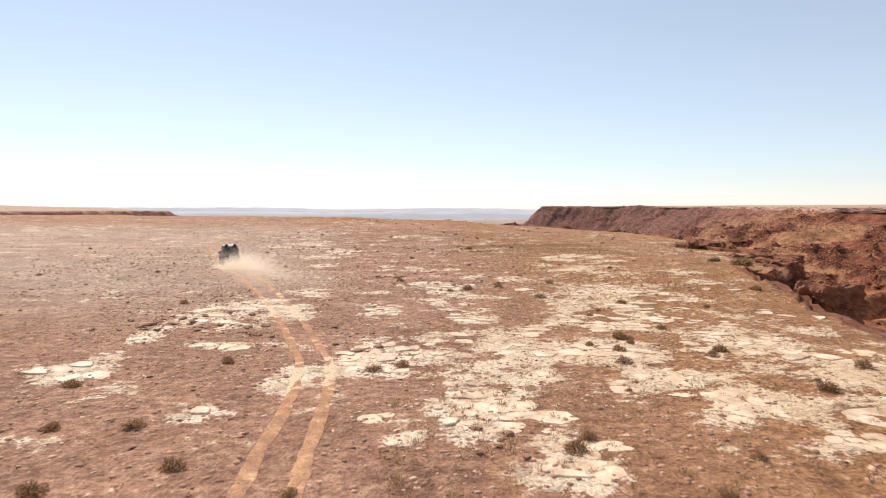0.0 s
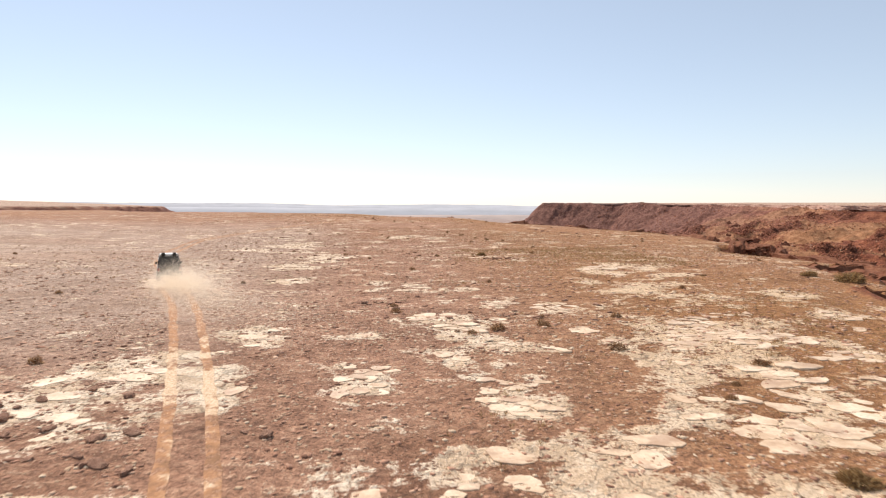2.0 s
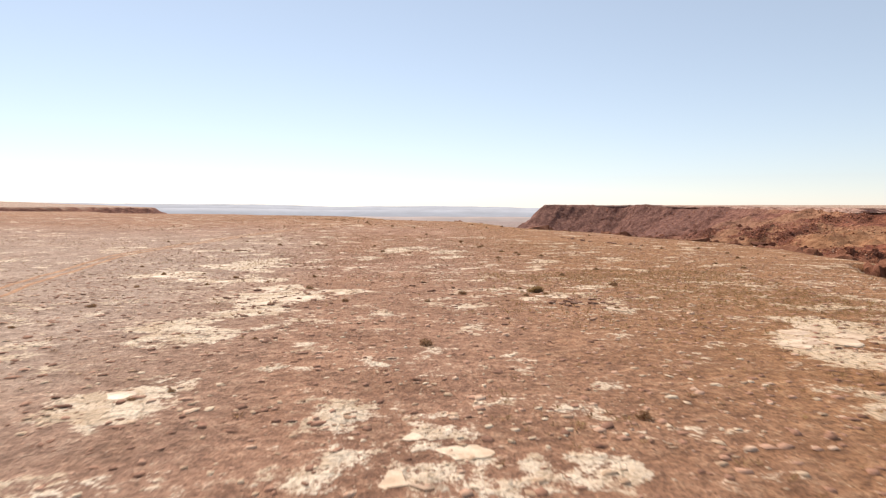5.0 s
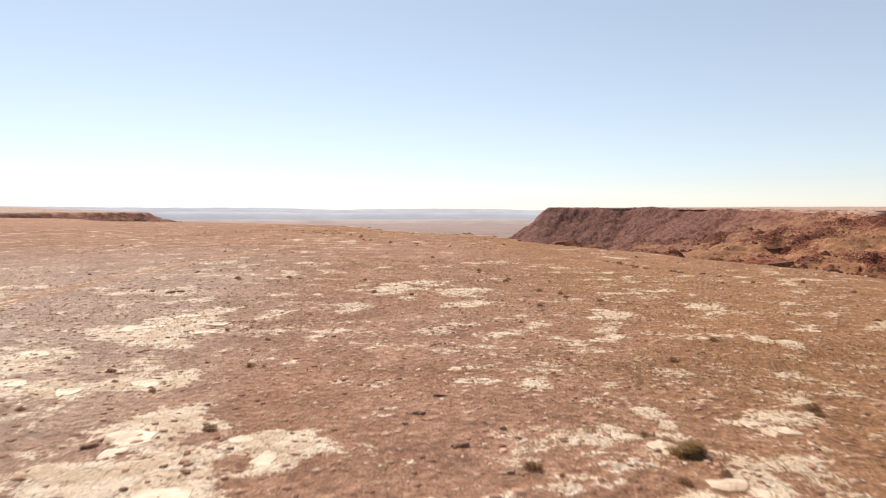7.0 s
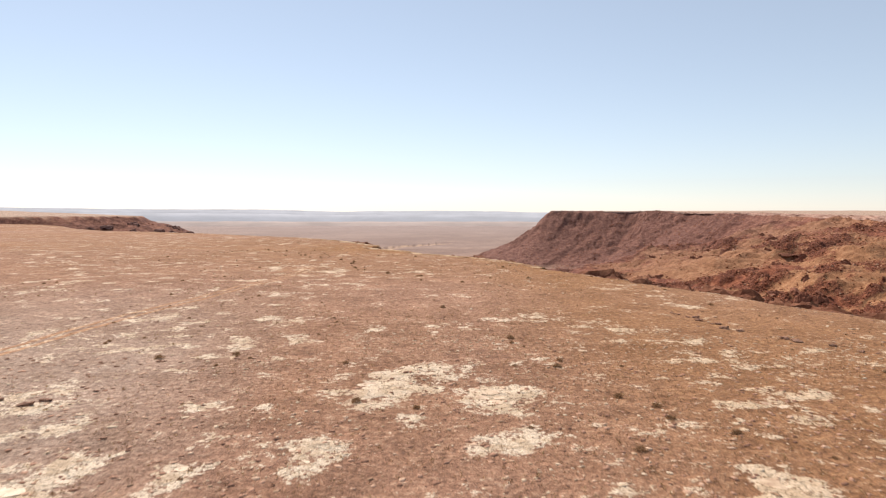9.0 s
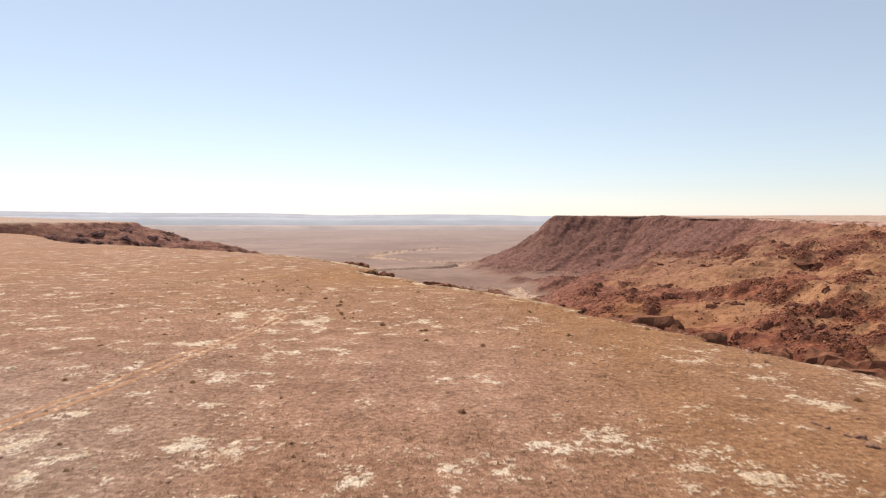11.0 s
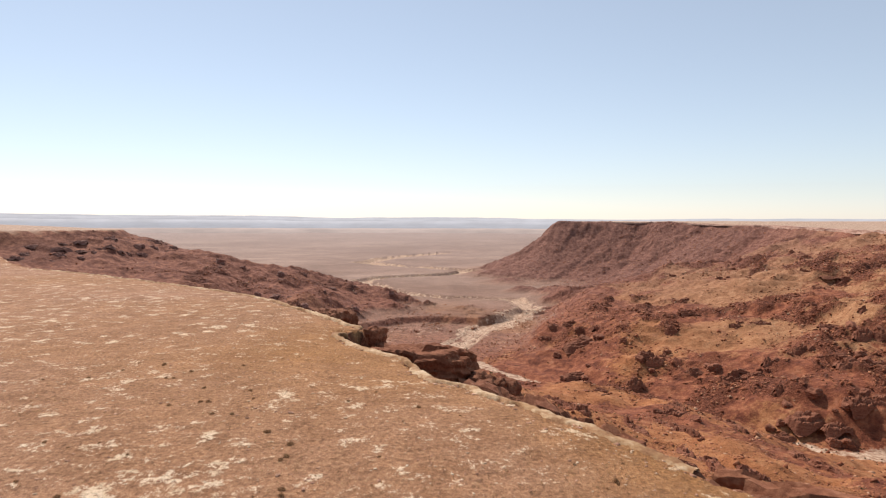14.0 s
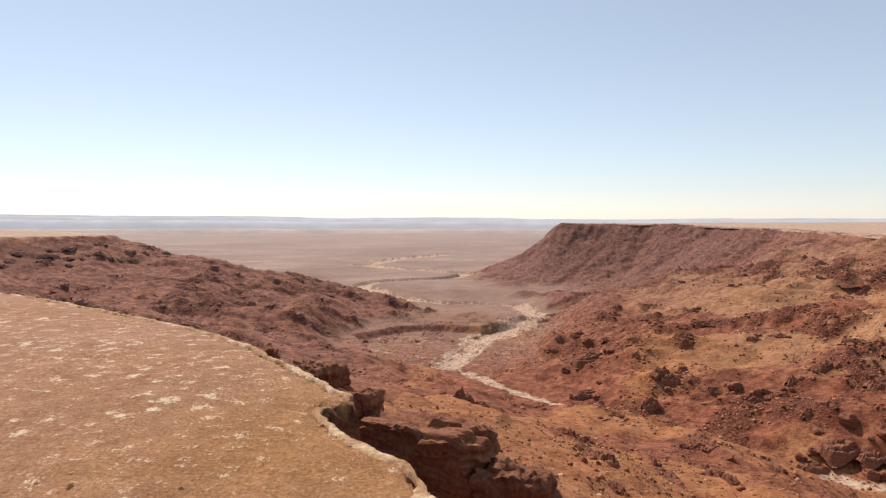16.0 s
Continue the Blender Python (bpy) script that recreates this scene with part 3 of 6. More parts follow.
PATCHES_I = [(14.3, 151.2, 1, 1.1), (-23.4, 151.3, 1.2, 0.8), (14.1, 151.6, 1.3, 1.2), (-16.2, 151.7, 1.1, 1.2), (-19.2, 152, 0.6, 0.6),
             (-16.5, 152.2, 1.2, 0.9), (-25, 155.3, 1.1, 0.6), (-30.2, 155.4, 1.4, 1.4), (-29.9, 156, 1.5, 1.6), (-23.2, 156.6, 0.8, 1.6),
             (14.6, 156.9, 1.2, 1.2), (-20.2, 157.1, 1.5, 1.5), (-23.2, 157.2, 2, 3.1), (-34.6, 157.5, 1.5, 2.7), (-20.2, 157.8, 1.8, 1),
             (-34.7, 158.4, 1.4, 1.8), (-13.3, 161.5, 2.1, 1.2), (-6.9, 162.2, 1.6, 1.6), (-35.8, 162.6, 1.1, 1.6), (-23.4, 163, 1.8, 2.7),
             (6.1, 163.2, 1, 1), (-36.2, 164, 1.1, 2.8), (0.9, 165.2, 2, 1)]
PATCHES_J = [(-41.4, 171.8, 1, 2.1), (-47.3, 174.1, 2.1, 1.1), (-46.8, 178.8, 1.4, 2), (-57.9, 181.8, 3.5, 4.9), (-28.8, 186.8, 1.1, 0.9),
             (-18.9, 191.2, 2.8, 1.1), (-18.6, 193.9, 1.1, 2.4), (-23.8, 208.1, 3.3, 1.6), (-33.3, 208.6, 2.2, 2.1), (-29.3, 209.7, 1.7, 2.6),
             (-34, 214.9, 2.4, 3.1), (-47.7, 216.6, 1.6, 2.2), (-8.5, 217, 2, 2.2), (-8.8, 218.1, 1.4, 2.1), (-49, 218.2, 1.1, 1.7),
             (-30.5, 218.3, 1, 1.4), (-77.9, 218.4, 4.1, 5.6), (-76.8, 221.1, 4.7, 5.9), (-42.4, 222.3, 2, 3.8), (-28.8, 222.7, 1.7, 1.3),
             (-35.9, 223.7, 2.4, 4), (-44.6, 226.9, 1.5, 3.2), (-52.2, 231.7, 6, 2)]
PATCHES_K = [(-80.5, 263.4, 7.3, 9.6), (-106.5, 265.4, 5.1, 9.6), (-51.2, 276, 2, 1.8), (-82.4, 280, 7, 10), (-45.5, 283.5, 6.9, 7.9),
             (-49.6, 286.1, 4.3, 4.2), (-91.7, 289.4, 7, 14.2), (-49.3, 291.1, 5.7, 11.7), (-49.8, 292.9, 4.3, 7.6), (-59.1, 296.8, 7.8, 6.2),
             (-90.8, 321.1, 7.3, 6.8)]
PATCHES_L = [(-26.8, 123.2, 1.8, 1.9), (-23.3, 120.4, 1.4, 1.9), (-21.4, 120.9, 1.4, 2.0), (-20.8, 117.2, 1.0, 0.6), (-23.6, 117.3, 0.8, 0.7), (-26.8, 134.3, 1.2, 1.3), (-23.6, 131.2, 0.9, 2.3),
             (-31.2, 131.3, 1.0, 1.0), (-31.2, 137.8, 2.1, 1.1), (-33.4, 140.2, 1.8, 1.0), (-18.2, 129.9, 1.1, 1.0), (-18.6, 133.7, 0.6, 1.4), (-19.8, 139.5, 3.1, 0.7), (-30.0, 154.0, 2.5, 1.6),
             (-33.3, 155.1, 2.9, 2.1), (-22.4, 157.5, 4.8, 1.8), (-13.8, 125.0, 1.9, 0.9), (-13.1, 131.9, 0.9, 2.0), (-13.6, 120.4, 0.4, 0.4), (-12.4, 122.4, 0.9, 0.5), (-17.6, 119.3, 1.1, 0.7)]
PATCHES = PATCHES_A + PATCHES_B + PATCHES_C + PATCHES_D + PATCHES_E + PATCHES_F + PATCHES_G + PATCHES_H + PATCHES_I + PATCHES_J + PATCHES_K + PATCHES_L

gpale = np.where(gtop & (gd < 0), 0.235 + 0.03 * np.clip((-gx - 15) / 30, 0, 1) * np.clip((gy - 170) / 40, 0, 1) + 0.08 * np.clip((gx + 4) / 14, 0, 1) * np.clip((80 - gy) / 25, 0, 1) + 0.065 * np.clip((gy - 60) / 60, 0, 1) * np.clip((215 - gy) / 60, 0.25, 1) + 0.10 * np.clip((gx - 1) / 6, 0, 1) * np.clip((gy - 78) / 8, 0, 1) * np.clip((112 - gy) / 12, 0, 1) + 0.22 * fbm(gx, gy * 1.4, 12, 5, 0.65, 11.0), 0.0)
for px, py, rx, ry in PATCHES:
    near = (np.abs(gx - px) < rx * 2.2) & (np.abs(gy - py) < ry * 2.2)
    q = np.hypot((gx[near] - px) / rx, (gy[near] - py) / ry)
    weak = 0.21 if py > 215 else 0.40 if py > 145 else 0.54
    q = q - 1.1 * fbm(gx[near], gy[near], 2.6, 4, 0.65, 13.0) if py < 145 else 0.8 * q + 0.25 - 2.4 * fbm(gx[near], gy[near], 2.3, 4, 0.72, 13.0)
    gpale[near] = np.maximum(gpale[near], 0.22 + weak * np.clip(1.45 - q, 0, 1.0 if py < 50 or rx * ry > 4 and py < 145 else 0.68))
# limestone ledges on the side of the canyon, pale cap along the brink, sand in the wash
side = np.exp(-((gx - 16) / 11) ** 2) * np.clip((104 - gy) / 34, 0, 1) * (gd < 0)
gpale = np.maximum(gpale, side * (0.47 + 0.40 * fbm(gx, gy * 1.5, 5, 4, 0.65, 14.0)))
gpale = np.where(gtop, gpale, 0.0)
sand_width = np.interp(gy, [440, 500, 560, 620, 700, 760, 900, 1000, 1100, 1500, 2000], [8, 8, 4, 5, 7, 8, 12, 15, 14, 18, 26])
gsand = np.clip(0.95 - 0.45 * gwash / sand_width, 0, 0.72) + 0.30 * (gflood < 0) * (gwash > sand_width) + 0.30 * fbm(gx, gy, 22, 4, 0.6, 16.0)
gsand = np.where(gtop | ((gflood > 4) & (gwash > sand_width * 2.0)), 0.0, np.clip(gsand, 0, 0.8))
gpale = np.clip(gpale, 0, 1)
gochre = np.where(gtop, np.clip(0.05 + np.clip((gx + 3) / 18, 0, 0.75) * np.interp(gy, [60, 85], [1, 0.75]) + np.clip((gy - 180) / 110, 0, 0.7) * np.clip((gx + 90) / 60, 0.45, 1) + 0.35 * fbm(gx, gy, 35, 3, 0.5, 15.0), 0, 1) * np.where((gy > 600) | (gx > 110), 0.2, 1.0),
                  np.clip(2.3 * fbm(gx, gy, 70, 4, 0.55, 23.0) + 0.16 + 0.25 * np.clip((gx - 150) / 150, 0, 1) + 0.6 * np.exp(-((gd - 80) / 95) ** 4) * (gy < 520) * (gx > -20), 0, 0.95) * np.interp(gy, [900, 1150], [1, 0.2]) * np.where(gx < -30, 0.5, 1.0))


def sheet(name, nx, ny, co, mat):
    me = bpy.data.meshes.new(name)
    i = np.arange((ny - 1) * (nx - 1))
    r, c = i // (nx - 1), i % (nx - 1)
    q = r * nx + c
    quads = np.stack([q, q + 1, q + nx + 1, q + nx], 1).ravel()
    me.vertices.add(nx * ny)
    me.vertices.foreach_set("co", co.ravel())
    me.loops.add(len(quads))
    me.loops.foreach_set("vertex_index", quads)
    me.polygons.add(len(i))
    me.polygons.foreach_set("loop_start", np.arange(len(i)) * 4)
    me.polygons.foreach_set("use_smooth", np.ones(len(i), bool))
    me.update(calc_edges=True)
    me.materials.append(mat)
    return me


# share of painted haze and shade, rising with distance and to the left
ghaze_shade = np.where(gtop, 0.0, np.maximum(np.clip((gy - 680) / 520, 0, 1), 0.55 * np.clip((-gx - 10) / 70, 0, 1)))
# greyer soil left of the track; far tops greyed to paint in haze
ggreyed = np.where(gtop & ((gy > 620) | (gx > 110)), 0.9, np.where(gtop, np.clip((-gx - 7 - 0.12 * np.clip(gy - 60, 0, 100)) / 12, 0, 1) * np.clip((gy - 34) / 20, 0, 1) * np.clip((190 - gy) / 45, 0, 1) * np.clip(1 + 0.5 * fbm(gx, gy, 22, 3, 0.5, 26.0), 0, 1), 0.0))
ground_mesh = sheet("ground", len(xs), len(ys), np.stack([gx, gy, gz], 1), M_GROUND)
for name, values in (("pale", gpale), ("ochre", gochre), ("canyon", gcanyon), ("plain", gplain), ("rocky", grocky), ("sand", gsand), ("haze_shade", ghaze_shade), ("dusty", ggreyed), ("straw", 0.8 * np.clip((gx - 110) / 120, 0, 1) * np.clip((gy - 330) / 200, 0, 1)), ("far_haze", 0.8 * np.clip((gy - 1500) / 2400, 0, 1))):
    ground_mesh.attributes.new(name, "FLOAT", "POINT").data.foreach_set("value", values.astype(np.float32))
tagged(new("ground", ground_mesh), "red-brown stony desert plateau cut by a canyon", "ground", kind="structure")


# ---- helpers for things ----
def mesh_from(name, verts, faces, mat, smooth=False):
    me = bpy.data.meshes.new(name)
    me.from_pydata([tuple(v) for v in verts], [], faces)
    me.materials.append(mat)
    if smooth:
        me.polygons.foreach_set("use_smooth", np.ones(len(me.polygons), bool))
    me.update()
    return me


def part(name, bm, mat, parent, label="", smooth=False):
    me = bpy.data.meshes.new(name)
    bm.to_mesh(me)
    bm.free()
    me.materials.append(mat)
    if smooth:
        me.polygons.foreach_set("use_smooth", np.ones(len(me.polygons), bool))
    ob = new(name, me)
    ob.parent = parent
    return tagged(ob, label) if label else ob


def scatter(name, templates, where, size, spin, lean, mat):
    """One mesh of many small pieces: templates are (verts, tris)."""
    count = len(where)
    pick = RNG.integers(0, len(templates), count)
    all_v, all_f, base = [], [], 0
    for k, (tv, tf) in enumerate(templates):
        sel = np.nonzero(pick == k)[0]
        if not len(sel):
            continue
        v = tv[None] * size[sel][:, None, :]
        ca, sa = np.cos(lean[sel])[:, None], np.sin(lean[sel])[:, None]
        y, z = v[..., 1] * ca - v[..., 2] * sa, v[..., 1] * sa + v[..., 2] * ca
        cs, sn = np.cos(spin[sel])[:, None], np.sin(spin[sel])[:, None]
        x, y = v[..., 0] * cs - y * sn, v[..., 0] * sn + y * cs
        v = np.stack([x, y, z], -1) + where[sel][:, None, :]
        f = tf[None] + (np.arange(len(sel)) * len(tv))[:, None, None] + base
        all_v.append(v.reshape(-1, 3))
        all_f.append(f.reshape(-1, 3))
        base += len(sel) * len(tv)
    v, f = np.concatenate(all_v), np.concatenate(all_f)
    me = bpy.data.meshes.new(name)
    me.vertices.add(len(v))
    me.vertices.foreach_set("co", v.ravel())
    me.loops.add(f.size)
    me.loops.foreach_set("vertex_index", f.ravel())
    me.polygons.add(len(f))
    me.polygons.foreach_set("loop_start", np.arange(len(f)) * 3)
    me.update(calc_edges=True)
    me.materials.append(mat)
    return new(name, me)


def pebble(seed, flat=0.6):
    """A small angular stone of 20 faces."""
    bm = bmesh.new()
    bmesh.ops.create_icosphere(bm, subdivisions=1, radius=1.0)
    r = random.Random(seed)
    for v in bm.verts:
        v.co *= r.uniform(0.65, 1.15)
        v.co.z *= flat
    bm.verts.index_update()
    tv = np.array([v.co[:] for v in bm.verts])
    tf = np.array([[v.index for v in f.verts] for f in bm.faces])
    bm.free()
    return tv, tf


def flake(seed):
    """A thin flat stone with an uneven outline."""
    r = random.Random(seed)
    n = r.choice((4, 5))
    ring = [(math.cos(2 * math.pi * (i + r.uniform(-0.35, 0.35)) / n) * r.uniform(0.55, 1.15), math.sin(2 * math.pi * i / n) * r.uniform(0.55, 1.15)) for i in range(n)]
    verts = [(x, y, -0.25) for x, y in ring] + [(x * r.uniform(0.75, 0.95), y * r.uniform(0.75, 0.95), r.uniform(0.12, 0.42)) for x, y in ring]
    tris = [(n, n + i, n + i + 1) for i in range(1, n - 1)]
    for i in range(n):
        j = (i + 1) % n
        tris += [(i, j, n + j), (i, n + j, n + i)]
    return np.array(verts), np.array(tris)


def rock_mesh(name, seed, mat, subdivisions=3, square=0.55, lumps=0.32):
    """A weathered boulder: a rounded block with broken facets, one metre in radius."""
    bm = bmesh.new()
    bmesh.ops.create_icosphere(bm, subdivisions=subdivisions, radius=1.0)
    off = Vector((seed * 3.1, seed * 7.7, seed * 1.3))
    for v in bm.verts:
        p = v.co.normalized()
        cube = p / max(abs(p.x), abs(p.y), abs(p.z))
        q = p.lerp(cube, square)
        q += p * lumps * noise.noise(p * 1.3 + off)
        cell = noise.cell(q * 2.2 + off)
        q += p * 0.10 * (cell - 0.5) + p * 0.12 * noise.noise(p * 4.0 + off) + p * 0.06 * noise.noise(p * 11.0 + off)
        q += p * 0.035 * math.sin(q.z * 13 + 2.0 * noise.noise(p * 2 + off))
        v.co = q
    me = bpy.data.meshes.new(name)
    bm.to_mesh(me)
    bm.free()
    me.materials.append(mat)
    return me


def stone_material(name, stops):
    m, n, l, b = material(name, 0.9)
    geo = n.new("ShaderNodeNewGeometry")
    c = ramp(n, l, geo.outputs["Random Per Island"], stops)
    f = tex_noise(n, l, place_vector(n, l), 6.0, 4)
    c = mix(n, l, 0.6, c, ramp(n, l, f, [(0.3, grey(0.7)), (0.65, grey(1.15))]), "MULTIPLY")
    l.new(c, b.inputs["Base Color"])
    bump(n, l, b, f, 0.5, 0.05)
    return m


def slab_material(name, by_island):
    m, n, l, b = material(name, 0.6)
    b.inputs["Specular IOR Level"].default_value = 0.3
    v = place_vector(n, l)
    f = tex_noise(n, l, v, 1.3, 6, 0.6)
    g = tex_noise(n, l, v, 9.0, 5, 0.7)
    c = ramp(n, l, f, [(0.34, (0.58, 0.42, 0.28)), (0.5, (0.73, 0.575, 0.415)), (0.68, (0.81, 0.685, 0.53))])
    chance = n.new("ShaderNodeNewGeometry").outputs["Random Per Island"] if by_island else n.new("ShaderNodeObjectInfo").outputs["Random"]
    tone = ramp(n, l, chance, [(0.0, (0.85, 0.78, 0.70)), (0.6, (1.0, 0.98, 0.94)), (1.0, (1.06, 1.05, 1.02))])
    c = mix(n, l, 0.8, c, tone, "MULTIPLY")
    dust = ramp(n, l, g, [(0.42, grey(0)), (0.7, grey(1))])
    c = mix(n, l, calc(n, l, "MULTIPLY", dust, 0.5), c, (0.42, 0.27, 0.165))
    drift = ramp(n, l, tex_noise(n, l, v, 0.8, 6, 0.65), [(0.48, grey(0)), (0.60, grey(1))])
    c = mix(n, l, calc(n, l, "MULTIPLY", drift, 0.6), c, (0.36, 0.215, 0.135))
    l.new(c, b.inputs["Base Color"])
    bump(n, l, b, calc(n, l, "ADD", f, calc(n, l, "MULTIPLY", g, 0.3)), 0.6, 0.06)
    return m


def plant_material(name, stops):
    m, n, l, b = material(name, 0.9)
    geo = n.new("ShaderNodeNewGeometry")
    c = ramp(n, l, geo.outputs["Random Per Island"], stops)
    l.new(c, b.inputs["Base Color"])
    thin = n.new("ShaderNodeBsdfTranslucent")
    l.new(c, thin.inputs["Color"])
    both = n.new("ShaderNodeMixShader")
    both.inputs[0].default_value = 0.45
    l.new(b.outputs[0], both.inputs[1])
    l.new(thin.outputs[0], both.inputs[2])
    l.new(both.outputs[0], n["Material Output"].inputs["Surface"])
    return m


def plain_material(name, colour, rough=0.5, metal=0.0, wear=0.12, scale=6.0):
    m, n, l, b = material(name, rough)
    b.inputs["Metallic"].default_value = metal
    b.inputs["Specular IOR Level"].default_value = 0.5
    f = tex_noise(n, l, place_vector(n, l), scale, 5)
    dusty = tuple(c * 0.6 + d * 0.4 for c, d in zip(colour, (0.42, 0.30, 0.20)))
    c = mix(n, l, ramp(n, l, f, [(0.4, grey(0)), (0.75, grey(wear * 4))]), colour, dusty)
    l.new(c, b.inputs["Base Color"])
    return m


M_GRAVEL = stone_material("red_gravel", [(0.0, (0.21, 0.104, 0.066)), (0.4, (0.35, 0.185, 0.118)), (0.8, (0.49, 0.285, 0.19)), (1.0, (0.60, 0.41, 0.285))])
M_FLAKES = stone_material("pale_flakes", [(0.0, (0.36, 0.22, 0.135)), (0.5, (0.52, 0.365, 0.24)), (1.0, (0.66, 0.52, 0.37))])
M_SCREE = stone_material("canyon_scree", [(0.0, (0.15, 0.047, 0.023)), (0.55, (0.29, 0.102, 0.050)), (0.9, (0.40, 0.18, 0.095)), (1.0, (0.52, 0.33, 0.21))])
M_SLAB, M_SLAB_FAR = slab_material("pale_limestone", False), slab_material("pale_limestone_joined", True)
M_SHRUB = plant_material("dry_twigs", [(0.0, (0.17, 0.092, 0.048)), (0.6, (0.34, 0.20, 0.105)), (1.0, (0.50, 0.34, 0.19))])
M_GRASS = plant_material("dry_grass", [(0.0, (0.20, 0.115, 0.05)), (0.6, (0.37, 0.235, 0.105)), (1.0, (0.52, 0.37, 0.19))])
M_WASH_PLANT = plant_material("wash_scrub", [(0.0, (0.06, 0.040, 0.022)), (0.6, (0.12, 0.09, 0.045)), (1.0, (0.21, 0.16, 0.085))])


# ---- wheel tracks ----
def smooth_line(pts, step):
    out = []
    p = [np.array(q, float) for q in pts]
    p = [2 * p[0] - p[1]] + p + [2 * p[-1] - p[-2]]
    for a0, a1, a2, a3 in zip(p, p[1:], p[2:], p[3:]):
        n = max(2, int(np.linalg.norm(a2 - a1) / step))
        for i in range(n):
            t = i / n
            out.append(0.5 * (2 * a1 + (a2 - a0) * t + (2 * a0 - 5 * a1 + 4 * a2 - a3) * t * t + (3 * a1 - a0 - 3 * a2 + a3) * t ** 3))
    out.append(p[-2])
    return np.array(out)


def track_material():
    m, n, l, b = material("rutted_sand", 0.97)
    v = place_vector(n, l)
    f = tex_noise(n, l, v, 1.6, 6, 0.6)
    g = tex_noise(n, l, v, 12.0, 4, 0.7)
    c = ramp(n, l, f, [(0.36, (0.30, 0.163, 0.088)), (0.5, (0.43, 0.222, 0.112)), (0.64, (0.55, 0.33, 0.185))])
    stony = ramp(n, l, tex_noise(n, l, v, 2.6, 7, 0.7), [(0.48, grey(0)), (0.58, grey(0.7))])
    c = mix(n, l, stony, c, ramp(n, l, g, [(0.36, (0.17, 0.088, 0.056)), (0.5, (0.34, 0.195, 0.128)), (0.64, (0.52, 0.34, 0.235))]))
    stone = ramp(n, l, calc(n, l, "ADD", attribute(n, "pale"), calc(n, l, "MULTIPLY", calc(n, l, "SUBTRACT", f, 0.5), 1.6)), [(0.42, grey(0)), (0.56, grey(0.85))])
    c = mix(n, l, stone, c, ramp(n, l, g, [(0.34, (0.50, 0.335, 0.20)), (0.5, (0.70, 0.52, 0.35)), (0.68, (0.80, 0.65, 0.48))]))
    c = mix(n, l, 0.6, c, ramp(n, l, g, [(0.35, grey(0.7)), (0.6, grey(1.12))]), "MULTIPLY")
    l.new(c, b.inputs["Base Color"])
    bump(n, l, b, calc(n, l, "ADD", f, g), 0.5, 0.05)
    return m


M_TRACK = track_material()
centre = smooth_line(TRACK, 0.35)
ahead = np.gradient(centre, axis=0)
ahead /= np.linalg.norm(ahead, axis=1)[:, None]
right = np.stack([ahead[:, 1], -ahead[:, 0]], 1)
for k, side_offset in enumerate((-0.64, 0.64)):
    rows = []
    for j, edge in enumerate((-1.0, -0.5, 0.0, 0.5, 1.0)):
        s_along = np.arange(len(centre)) * 0.35
        wander = 0.10 * fbm(s_along, s_along * 0 + 3 * k, 5, 2)
        half = 0.20 + 0.10 * np.clip((centre[:, 1] - 90) / 40, 0, 1) + 0.13 * fbm(s_along, s_along * 0 + 9 + 3.7 * j, 1.5, 4, 0.75, 2.0)
        xy = centre + right * (side_offset + wander + edge * half)[:, None]
        z = ground_z(xy[:, 0], xy[:, 1]) + (0.04 if abs(edge) < 0.6 else 0.008) - 0.016 * (abs(edge) < 0.1)
        rows.append(np.column_stack([xy, z]))
    co = np.stack(rows, 1).reshape(-1, 3)
    me = sheet("wheel_track", 5, len(centre), co, M_TRACK)
    i, j = np.clip(np.searchsorted(xs, co[:, 0]), 0, len(xs) - 1), np.clip(np.searchsorted(ys, co[:, 1]), 0, len(ys) - 1)
    me.attributes.new("pale", "FLOAT", "POINT").data.foreach_set("value", gpale.reshape(GX.shape)[j, i].astype(np.float32))
    tagged(new("wheel_track", me), "sandy orange wheel rut pressed into stony ground", "wheel track", kind="structure")


# ---- pale slabs of the crust ----
def cell_outline(points, k, reach):
    """The part of the plane nearer to point k than to the others: the outline of one piece of a cracked crust."""
    cx, cy = points[k]
    poly = [(cx - reach, cy - reach), (cx + reach, cy - reach), (cx + reach, cy + reach), (cx - reach, cy + reach)]
    for j, (ox, oy) in enumerate(points):
        if j == k or abs(ox - cx) > 2 * reach or abs(oy - cy) > 2 * reach:
            continue
        nx, ny = ox - cx, oy - cy
        lim = (ox * ox + oy * oy - cx * cx - cy * cy) / 2
        cut = []
        for (ax, ay), (bx, by) in zip(poly, poly[1:] + poly[:1]):
            da, db = ax * nx + ay * ny - lim, bx * nx + by * ny - lim
            if da <= 0:
                cut.append((ax, ay))
            if (da < 0) != (db < 0):
                u = da / (da - db)
                cut.append((ax + (bx - ax) * u, ay + (by - ay) * u))
        poly = cut
        if len(poly) < 3:
            return []
    return poly


def track_gap(x, y):
    return min(math.hypot(x - cx, y - cy) for cx, cy in centre[::3]) if x < 2 else 99.0


